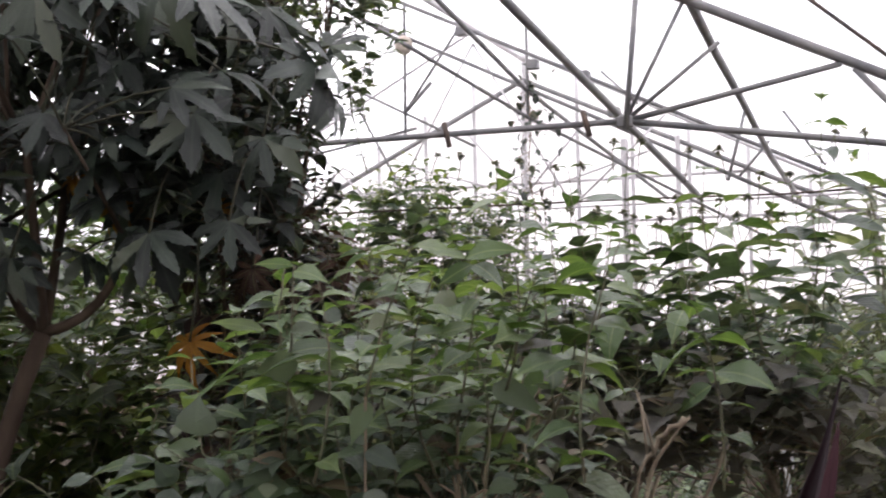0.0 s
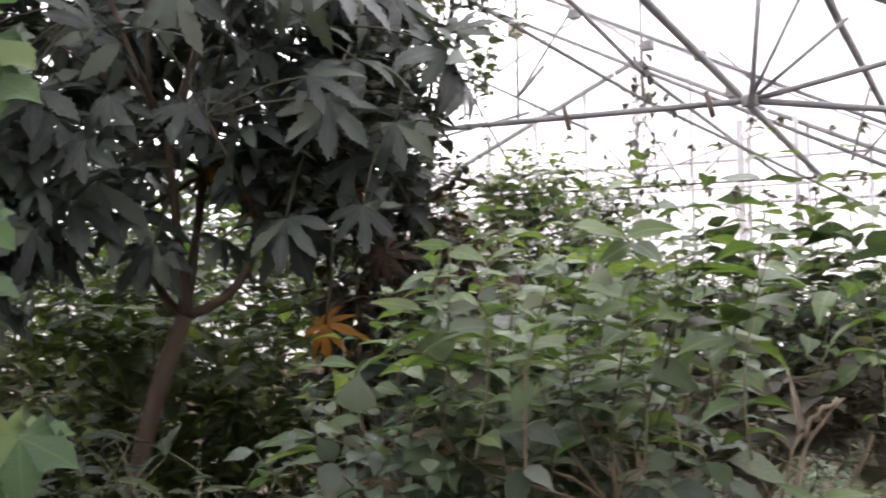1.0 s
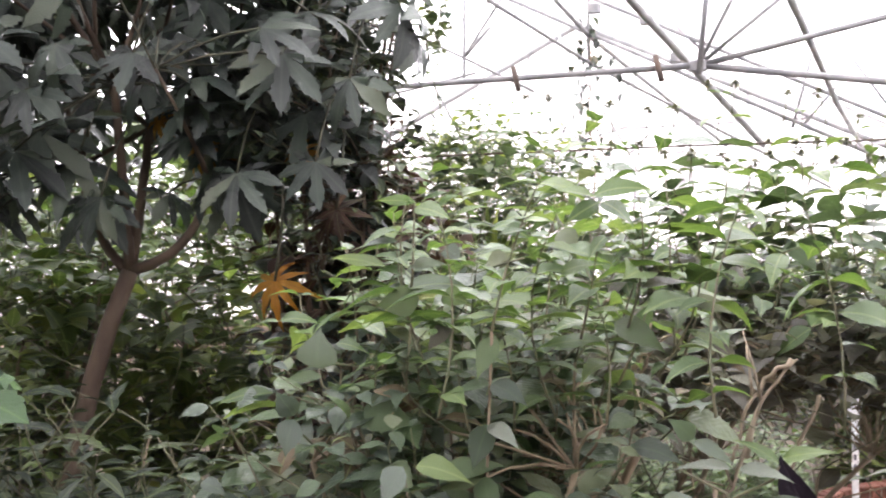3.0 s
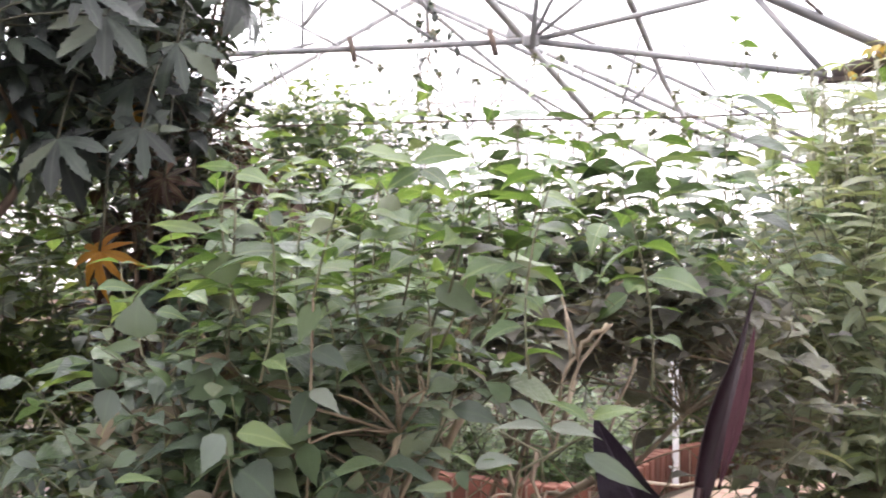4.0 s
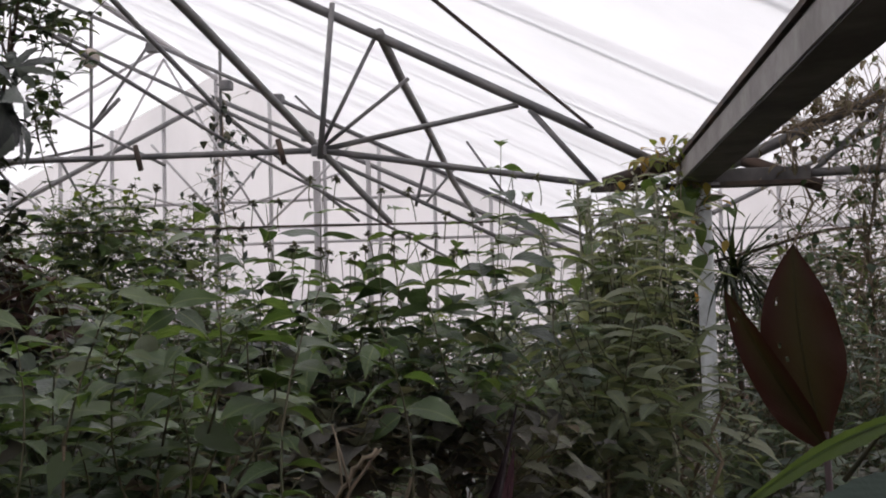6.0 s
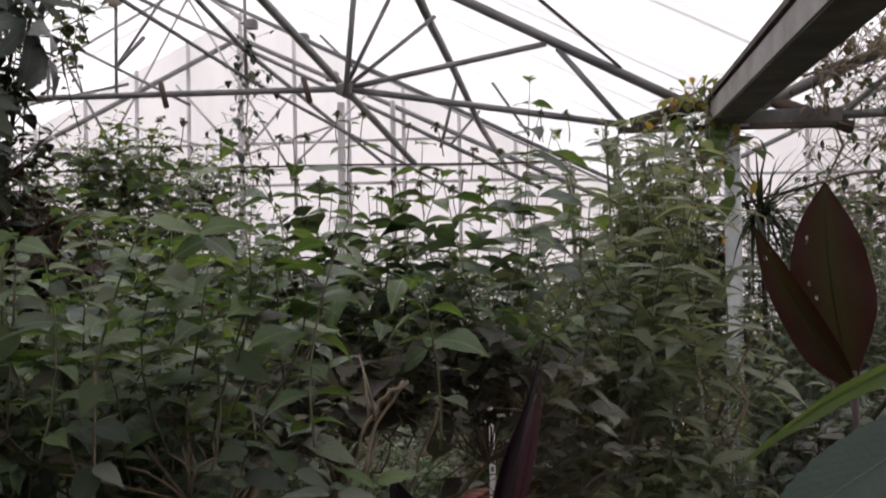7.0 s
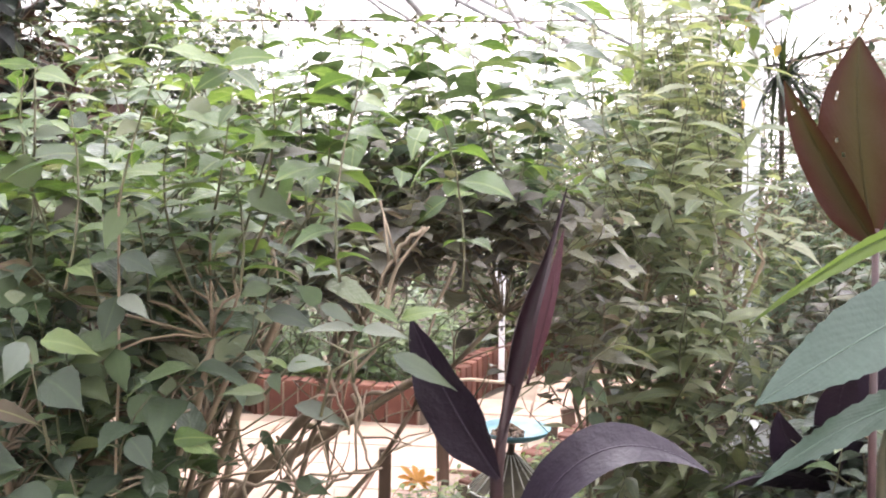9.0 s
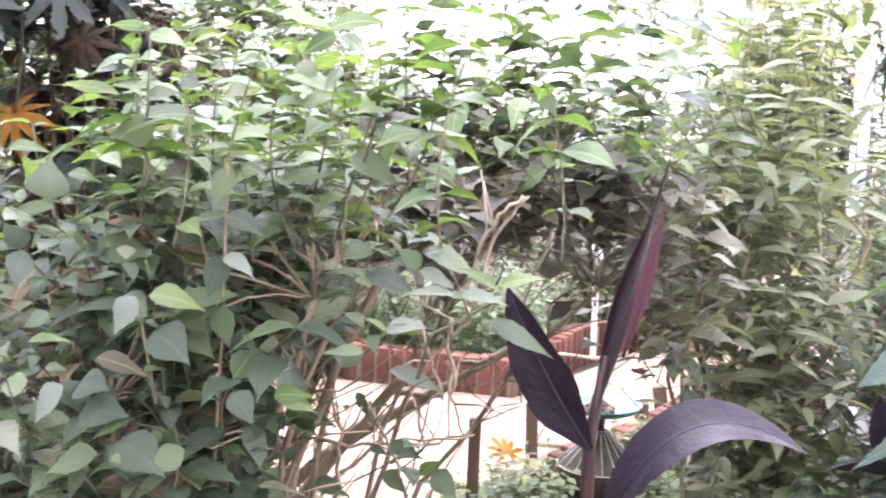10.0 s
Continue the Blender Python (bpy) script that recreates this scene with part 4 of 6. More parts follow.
# pale upright stalks with dry seed heads on the grey-green bush
def flower_stalk(x, y, top, seed):
    rng = np.random.default_rng(seed)
    foot = np.array((0.1 + rng.normal(0, 0.1), 3.35 + rng.normal(0, 0.1), 1.0))
    pts = curve3(foot, (x + rng.normal(0, 0.02), y, 1.4), (x, y, top), 10)
    stalk = part("flower_stalk", tube("flower_stalk", pts, np.linspace(0.0065, 0.003, 10), M_PALESTALK, 7), grey_bush.top, "pale upright stalk")
    head = Pile()
    for k in range(46):
        t = k / 46
        q = pts[-1] + np.array((0, 0, -0.14 * t)) + rng.normal(0, 0.004 + 0.006 * t, 3)
        v, f, b = blade(0.02 + 0.012 * t, 0.009, OVATE)
        head.add(v @ turn_to(rng.normal(0, 1, 3) + (0, 0, 1.2), np.array((0, -0.3, 1.0))).T + q, f)
    part("seed_head", head.mesh("seed_head", M_PALESTALK), stalk, "dry pale seed head")


for sx, sy, sz, sk in ((0.05, 3.45, 1.95, 1), (0.24, 3.48, 1.97, 2), (0.3, 3.5, 1.93, 3), (0.08, 3.4, 1.9, 4), (0.16, 3.42, 1.86, 5), (-0.06, 3.35, 1.84, 6)):
    flower_stalk(sx, sy, sz, sk)


# single leaves that stand out at the front of the near shrub
lrs = random.Random(21)


def show_leaf(base, tip, material, face=0.5, wide=1.1):
    """One leaf from base to tip; face: how far its upper side turns from the sky towards the path."""
    a, b = np.array(base), np.array(tip)
    size = float(np.linalg.norm(b - a))
    r = turn_to(b - a, np.array((lrs.uniform(-0.15, 0.15) - 0.3 * a[0] * face, -face, 1.0 - 0.8 * face)))
    mw = Matrix.Translation(Vector(a)) @ Matrix(r.tolist()).to_4x4() @ Matrix.Diagonal((size * wide, size, size, 1))
    part("leaf", leaf_mesh(L_POINTED, lrs.choice((0, 1, 2, 3)), material), near_shrub.top, place=mw)


def show_twig(*pts):
    part("shoot", tube("shoot", pts, np.linspace(0.0026, 0.0014, len(pts)), M_STEM, 6), near_shrub.top)


show_twig((-0.408, 1.33, 1.111), (-0.393, 1.33, 1.172), (-0.34, 1.33, 1.203), (-0.31, 1.33, 1.22), (-0.303, 1.33, 1.237))
show_twig((-0.365, 1.34, 1.156), (-0.368, 1.34, 1.195), (-0.425, 1.34, 1.22))
show_twig((-0.487, 1.34, 1.136), (-0.456, 1.34, 1.171), (-0.41, 1.34, 1.2))
show_twig((-0.91, 1.4, 1.194), (-0.938, 1.4, 1.26), (-0.991, 1.4, 1.296), (-0.997, 1.4, 1.323))
show_twig((-0.843, 1.4, 1.399), (-0.835, 1.4, 1.466), (-0.83, 1.4, 1.575))
show_twig((-0.772, 1.29, 1.056), (-0.783, 1.29, 1.12), (-0.798, 1.29, 1.206))
show_twig((-0.542, 1.46, 1.306), (-0.516, 1.46, 1.363), (-0.489, 1.46, 1.443))
show_leaf((-0.788, 1.27, 1.21), (-0.814, 1.25, 1.153), M_PALE, 0.5, 1.5)
show_leaf((-0.768, 1.27, 1.213), (-0.676, 1.25, 1.209), M_FRESH, 0.5, 0.6)
show_leaf((-0.764, 1.27, 1.163), (-0.695, 1.25, 1.134), M_SHRUB, 0.5, 1.5)
show_leaf((-0.849, 1.27, 1.12), (-0.761, 1.25, 1.109), M_DEADLEAF, 0.5, 0.6)
show_leaf((-0.902, 1.27, 1.076), (-0.951, 1.25, 1.025), M_PALE, 0.5, 1.3)
show_leaf((-0.88, 1.27, 1.077), (-0.817, 1.25, 1.091), M_SHRUB, 0.5, 1.5)
show_leaf((-0.804, 1.27, 1.035), (-0.86, 1.25, 1.003), M_FRESH, 0.6, 0.6)
show_leaf((-0.872, 1.27, 1.046), (-0.797, 1.25, 1.046), M_SHRUB, 0.5, 1.5)
show_leaf((-0.822, 1.27, 1.002), (-0.732, 1.25, 0.976), M_SHRUB, 0.5, 1.3)
show_leaf((-0.852, 1.27, 0.983), (-0.932, 1.25, 0.949), M_SHRUB, 0.5, 1.1)
show_leaf((-0.956, 1.27, 1.134), (-0.87, 1.25, 1.151), M_FRESH, 0.4, 0.5)
show_leaf((-0.65, 1.27, 1.087), (-0.606, 1.25, 1.054), M_SHRUB, 0.5, 1.2)
show_leaf((-0.721, 1.27, 1.003), (-0.761, 1.25, 0.966), M_SHRUB, 0.5, 1.2)
show_leaf((-0.92, 1.27, 1.178), (-0.951, 1.25, 1.157), M_SHRUB, 0.6, 1.1)
show_leaf((-0.303, 1.33, 1.239), (-0.353, 1.31, 1.272), M_FRESH, 0.4, 0.5)
show_leaf((-0.299, 1.33, 1.246), (-0.23, 1.31, 1.266), M_FRESH, 0.6, 0.6)
show_leaf((-0.362, 1.33, 1.229), (-0.439, 1.31, 1.235), M_PALE, 0.5, 0.55)
show_leaf((-0.351, 1.33, 1.23), (-0.282, 1.31, 1.228), M_PALE, 0.5, 0.6)
show_leaf((-0.407, 1.33, 1.264), (-0.433, 1.31, 1.294), M_SHRUB, 0.8, 1.2)
show_leaf((-0.407, 1.33, 1.26), (-0.352, 1.31, 1.24), M_PALE, 0.5, 0.6)
show_leaf((-0.453, 1.33, 1.176), (-0.387, 1.31, 1.192), M_PALE, 0.5, 0.8)
show_leaf((-0.453, 1.33, 1.174), (-0.486, 1.31, 1.198), M_FRESH, 0.5, 0.6)
show_leaf((-0.453, 1.33, 1.17), (-0.393, 1.31, 1.183), M_FRESH, 0.4, 0.4)
show_leaf((-0.31, 1.33, 1.198), (-0.222, 1.31, 1.157), M_PALE, 0.7, 0.5)
show_leaf((-0.484, 1.33, 1.142), (-0.548, 1.31, 1.14), M_SHRUB, 0.5, 0.7)
show_leaf((-0.613, 1.33, 1.07), (-0.546, 1.31, 1.085), M_FRESH, 0.7, 0.7)
show_leaf((-0.602, 1.33, 1.069), (-0.539, 1.31, 1.061), M_FRESH, 0.7, 0.7)
show_leaf((-0.476, 1.33, 1.166), (-0.455, 1.31, 1.145), M_SHRUB, 0.7, 1.0)
show_leaf((-0.482, 1.45, 1.445), (-0.436, 1.43, 1.421), M_PALE, 0.8, 0.9)
show_leaf((-0.441, 1.45, 1.429), (-0.365, 1.43, 1.421), M_PALE, 0.5, 0.45)
show_leaf((-0.542, 1.45, 1.401), (-0.459, 1.43, 1.365), M_SHRUB, 0.6, 0.8)
show_leaf((-0.503, 1.45, 1.454), (-0.582, 1.43, 1.46), M_FRESH, 0.4, 0.4)
show_leaf((-0.503, 1.45, 1.45), (-0.413, 1.43, 1.46), M_DUSK, 0.5, 0.6)
show_leaf((-0.62, 1.45, 1.533), (-0.588, 1.43, 1.492), M_SHRUB, 0.8, 1.1)
show_leaf((-0.737, 1.45, 1.483), (-0.688, 1.43, 1.497), M_SHRUB, 0.6, 1)
show_leaf((-0.621, 1.45, 1.47), (-0.548, 1.43, 1.488), M_FRESH, 0.6, 0.8)
show_leaf((-0.803, 1.45, 1.508), (-0.765, 1.43, 1.488), M_SHRUB, 0.8, 1)
show_leaf((-0.404, 1.45, 1.382), (-0.37, 1.43, 1.356), M_DUSK, 0.7, 0.9)
show_leaf((-0.706, 1.45, 1.538), (-0.663, 1.43, 1.522), M_FRESH, 0.6, 0.9)
show_leaf((-0.865, 1.45, 1.478), (-0.806, 1.43, 1.474), M_SHRUB, 0.6, 0.8)
show_leaf((-0.991, 1.39, 1.324), (-0.985, 1.37, 1.388), M_PALE, 0.95, 1.8)
show_leaf((-1.062, 1.39, 1.394), (-0.979, 1.37, 1.404), M_FRESH, 0.4, 0.5)
show_leaf((-1.062, 1.39, 1.394), (-1.118, 1.37, 1.388), M_FRESH, 0.4, 0.5)
show_leaf((-1.075, 1.39, 1.282), (-1.179, 1.37, 1.264), M_FRESH, 0.4, 0.4)
show_leaf((-1.033, 1.39, 1.26), (-1.166, 1.37, 1.251), M_FRESH, 0.3, 0.25)
show_leaf((-1.036, 1.39, 1.249), (-1.053, 1.37, 1.291), M_SHRUB, 0.95, 1.5)
show_leaf((-1.036, 1.39, 1.243), (-1.051, 1.37, 1.186), M_PALE, 0.95, 1.4)
show_leaf((-0.986, 1.39, 1.311), (-1.045, 1.37, 1.306), M_SHRUB, 0.6, 0.6)
show_leaf((-0.913, 1.39, 1.263), (-0.812, 1.37, 1.259), M_SHRUB, 0.85, 1.0)
show_leaf((-0.854, 1.39, 1.517), (-0.929, 1.37, 1.506), M_PALE, 0.6, 0.5)
show_leaf((-0.874, 1.39, 1.479), (-0.959, 1.37, 1.493), M_FRESH, 0.4, 0.4)
show_leaf((-0.824, 1.39, 1.574), (-0.881, 1.37, 1.576), M_FRESH, 0.6, 0.5)
show_leaf((-0.824, 1.39, 1.566), (-0.754, 1.37, 1.553), M_FRESH, 0.6, 0.8)
show_leaf((-0.831, 1.39, 1.479), (-0.77, 1.37, 1.488), M_PALE, 0.6, 0.6)
show_leaf((-0.819, 1.39, 1.433), (-0.881, 1.37, 1.415), M_SHRUB, 0.85, 1.2)
show_leaf((-0.959, 1.39, 1.363), (-0.897, 1.37, 1.358), M_FRESH, 0.5, 0.6)
show_leaf((-0.782, 1.39, 1.437), (-0.728, 1.37, 1.433), M_FRESH, 0.7, 1.0)
show_leaf((-0.77, 1.39, 1.393), (-0.806, 1.37, 1.361), M_DUSK, 0.8, 1.2)
show_leaf((-0.545, 1.36, 1.575), (-0.612, 1.33, 1.584), M_FRESH, 0.5, 0.7)
show_leaf((-0.545, 1.36, 1.575), (-0.46, 1.33, 1.59), M_FRESH, 0.5, 0.7)
show_leaf((-0.537, 1.36, 1.567), (-0.574, 1.33, 1.536), M_FRESH, 0.5, 0.8)
show_leaf((-0.533, 1.36, 1.567), (-0.476, 1.33, 1.534), M_FRESH, 0.5, 0.8)
show_leaf((-0.529, 1.36, 1.521), (-0.545, 1.33, 1.488), M_FRESH, 0.5, 0.9)
show_leaf((-0.585, 1.36, 1.584), (-0.63, 1.33, 1.56), M_FRESH, 0.5, 0.7)
show_leaf((-0.683, 1.36, 1.523), (-0.613, 1.33, 1.531), M_FRESH, 0.5, 0.6)
show_leaf((-0.748, 1.36, 1.548), (-0.685, 1.33, 1.57), M_FRESH, 0.5, 0.6)
show_leaf((-0.6, 1.9, 0.824), (-0.529, 1.88, 0.804), M_SHRUB, 0.6, 0.9)
show_leaf((-0.639, 1.9, 0.812), (-0.594, 1.88, 0.808), M_SHRUB, 0.5, 0.8)
show_leaf((-0.515, 1.9, 0.776), (-0.454, 1.88, 0.737), M_SHRUB, 0.7, 1.1)
show_leaf((-0.61, 1.9, 0.767), (-0.557, 1.88, 0.737), M_SHRUB, 0.6, 1.0)
show_leaf((-0.54, 1.9, 0.766), (-0.492, 1.88, 0.811), M_FRESH, 0.5, 0.6)
show_leaf((-0.602, 1.9, 0.969), (-0.489, 1.88, 0.943), M_PALE, 0.5, 0.55)
show_leaf((-0.628, 1.8, 1.007), (-0.721, 1.78, 1.02), M_SHRUB, 0.5, 0.9)
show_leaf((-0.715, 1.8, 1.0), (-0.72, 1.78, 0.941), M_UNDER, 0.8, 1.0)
show_leaf((-0.667, 1.9, 0.919), (-0.632, 1.88, 0.875), M_SHRUB, 0.6, 0.7)
show_leaf((-0.643, 1.9, 0.891), (-0.582, 1.88, 0.908), M_SHRUB, 0.4, 0.5)
show_leaf((-0.699, 1.6, 0.953), (-0.633, 1.58, 1.002), M_FRESH, 0.6, 0.7)
show_leaf((-0.699, 1.6, 0.948), (-0.626, 1.58, 0.97), M_FRESH, 0.6, 0.6)
show_leaf((-0.713, 1.8, 0.774), (-0.651, 1.78, 0.755), M_SHRUB, 0.6, 1.0)
show_leaf((-0.684, 1.6, 0.905), (-0.696, 1.58, 0.872), M_SHRUB, 0.7, 1.0)
show_leaf((-0.686, 1.335, 1.32), (-0.745, 1.315, 1.305), M_SHRUB, 0.5, 0.9)
show_leaf((-0.684, 1.335, 1.32), (-0.62, 1.315, 1.3), M_SHRUB, 0.5, 0.9)
show_leaf((-0.695, 1.345, 1.262), (-0.705, 1.32, 1.2), M_SHRUB, 0.8, 1.0)
show_leaf((-0.692, 1.345, 1.262), (-0.635, 1.32, 1.24), M_PALE, 0.5, 0.8)
show_leaf((-0.708, 1.365, 1.19), (-0.77, 1.34, 1.165), M_SHRUB, 0.5, 1.0)
show_leaf((-0.708, 1.365, 1.185), (-0.69, 1.34, 1.125), M_SHRUB, 0.7, 1.1)
show_leaf((-0.672, 1.325, 1.385), (-0.7, 1.3, 1.33), M_SHRUB, 0.7, 1.0)

# ---- background planting ----
far_sprigs = [(-3.6 + 0.2 * i + rs.uniform(-0.08, 0.08), 6.3 + rs.uniform(-0.4, 0.4), 2.25 + rs.uniform(-0.2, 0.2), 0.5, 0.1) for i in range(9)]
shrub("garden_shrub", "yellow-green leafy shrub beyond the path", (-2.8, 6.5), (-2.75, 6.4), (1.0, 0.7), 0.4, 2.45, 620, 21,
      0.1, L_OVATE, M_SHRUB, M_FAR, 0, sprigs=far_sprigs, group="background shrubs")
shrub("garden_shrub", "dull green leafy shrub beyond the brick bed", (-0.6, 7.4), (-0.5, 7.2), (1.3, 0.7), 0.3, 1.66, 420, 22,
      0.1, L_OVATE, M_SHRUB, M_FAR, 0, group="background shrubs")
shrub("garden_shrub", "fine-leaved grey-green shrub near the gable", (-3.6, 8.3), (-3.6, 8.2), (1.2, 0.8), 0.3, 2.6, 420, 23,
      0.11, L_LANCE, M_SAGE, M_FAR, 0, group="background shrubs")
shrub("garden_shrub", "sunlit yellow-green shrub behind the dark tree", (-4.2, 4.9), (-4.1, 4.7), (1.2, 0.9), 0.2, 2.4, 640, 24,
      0.13, L_OVATE, M_FAR, M_FRESH, 0, group="background shrubs")
shrub("garden_shrub", "bright leafy shrub behind the dark tree", (-5.4, 3.3), (-5.3, 3.2), (1.2, 1.1), 0.2, 2.5, 560, 25,
      0.13, L_OVATE, M_FAR, M_FRESH, 0, group="background shrubs")
shrub("garden_shrub", "grey-green shrub beside the white post", (1.0, 5.6), (1.0, 5.4), (0.7, 0.6), 0.2, 1.9, 380, 26,
      0.1, L_LANCE, M_SHRUB, M_SAGE, 0, group="background shrubs")
shrub("garden_shrub", "leafy tangle behind the white post", (0.4, 5.35), (0.36, 5.35), (0.42, 0.25), 0.9, 2.02, 210, 34,
      0.1, L_POINTED, M_SHRUB, M_SAGE, 0, limbs=7, group="background shrubs")
shrub("garden_shrub", "dark leafy shrub in the next bay", (2.0, 6.4), (1.9, 6.3), (1.2, 0.8), 0.2, 2.15, 450, 27,
      0.12, L_OVATE, M_SHRUB, M_FAR, 0, group="background shrubs")
shrub("garden_shrub", "low undergrowth beneath the tree, leaves darkened for its shade", (-1.9, 2.1), (-1.85, 2.2), (0.7, 0.55), 0.05, 0.95, 200, 28,
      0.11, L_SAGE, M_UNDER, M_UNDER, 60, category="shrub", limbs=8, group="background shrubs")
shrub("garden_shrub", "dense green shrub deep in the house", (-1.5, 10.2), (-1.5, 10.2), (1.6, 0.8), 0.2, 1.6, 240, 29,
      0.13, L_OVATE, M_SHRUB, M_FAR, 0, group="background shrubs")
shrub("garden_shrub", "dense green shrub along the side wall", (-7.2, 5.2), (-7.2, 5.2), (1.2, 1.8), 0.2, 2.3, 260, 30,
      0.15, L_OVATE, M_FAR, M_FRESH, 0, group="background shrubs")
shrub("garden_shrub", "dark green shrub below the white post", (1.05, 4.2), (1.05, 4.15), (0.65, 0.5), 0.05, 1.55, 480, 32,
      0.1, L_LANCE, M_SHRUB, M_SHRUB, 0, gap_at=glimpse, limbs=8, group="background shrubs")
shrub("garden_shrub", "dark green shrub behind the maroon canna", (0.75, 3.1), (0.78, 3.1), (0.4, 0.45), 0.05, 1.25, 340, 33,
      0.08, L_OVATE, M_DUSK, M_SHRUB, 0, gap_at=glimpse, limbs=8, group="background shrubs")
shrub("garden_shrub", "dark grey-green low plant by the path", (0.55, 2.6), (0.62, 2.6), (0.4, 0.5), 0.1, 1.0, 170, 31,
      0.075, L_OVATE, M_DARK, M_SHRUB, 80, gap_at=glimpse, limbs=8, group="background shrubs")


# ---- low plants in the beds ----
def ground_cover(label, region, count, height, size, material, seed, single=0, name="bedding_plant", avoid=None):
    rng = np.random.default_rng(seed)
    (x0, y0), (x1, y1) = region
    pl = Plant(name, ((x0 + x1) / 2, (y0 + y1) / 2, 0.0), label, "plant", "bedding plants")
    n = 0
    while n < count:
        x, y = rng.uniform(x0, x1), rng.uniform(y0, y1)
        if avoid is not None and avoid(x, y):
            continue
        n += 1
        h = height * rng.uniform(0.4, 1.1)
        a = np.array((x, y, -0.02))
        b = a + np.array((rng.normal(0, 0.04), rng.normal(0, 0.04), h))
        shoot(pl, a, b, rng, size * rng.uniform(0.8, 1.2), L_SMALL, material, 0.0025, 0.55, 0.15, 0.35)
    pl.finish(single)


ground_cover("low light green bedding plants behind the brick edging", ((-2.1, 5.35), (-0.75, 6.3)), 240, 0.6, 0.06, M_FRESH, 41)
ground_cover("low light green bedding plants behind the brick edging", ((-0.8, 6.4), (0.2, 7.2)), 90, 0.5, 0.07, M_FAR, 42)
ground_cover("small green plants round the feeding stand", ((-0.85, 3.2), (0.6, 4.6)), 520, 0.2, 0.05, M_FAR, 43,
             avoid=lambda x, y: y > 4.0 + (x + 0.52) * 1.98 + (0.2 if x < -0.47 else -0.1) or (x + 0.345) ** 2 + (y - 4.0) ** 2 < 0.03 or (y < 3.95 and abs(x + 0.33 - 0.08 * (4 - y)) < 0.15))
ground_cover("small green plants between the shrubs", ((-1.5, 2.9), (-0.9, 3.5)), 60, 0.2, 0.04, M_FRESH, 44)

# ---- spiky plants ----
def spiky(name, base, height, count, seed, material, label, spread=0.55, trunk=0.0, shapes=None, jitter=0.0):
    shapes = shapes or L_STRAP
    rng = np.random.default_rng(seed)
    pl = Plant(name, (*base, 0.0), label, "plant")
    crown = np.array((*base, trunk))
    if trunk:
        pl.limb([(base[0], base[1], -0.03), (base[0] + 0.02, base[1], trunk * 0.5), tuple(crown)], [0.014, 0.012, 0.012], 8)
    for i in range(count):
        a, e = rng.uniform(0, 6.28), math.acos(rng.uniform(0.0, 1.0)) * spread
        way = np.array((math.sin(e) * math.cos(a), math.sin(e) * math.sin(a), math.cos(e)))
        pl.leaf(crown + rng.normal(0, jitter, 3), way, (-math.cos(a), -math.sin(a), 0.9), height * rng.uniform(0.7, 1.1), shapes, int(rng.integers(2)), material)
    pl.finish(40, M_BARK)


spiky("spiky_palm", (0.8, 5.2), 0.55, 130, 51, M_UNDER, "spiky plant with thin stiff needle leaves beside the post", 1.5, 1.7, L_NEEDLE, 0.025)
spiky("iris_clump", (-2.55, 6.0), 0.75, 34, 52, M_FAR, "clump of upright sword-shaped leaves among the shrubs", 0.35, 1.15)


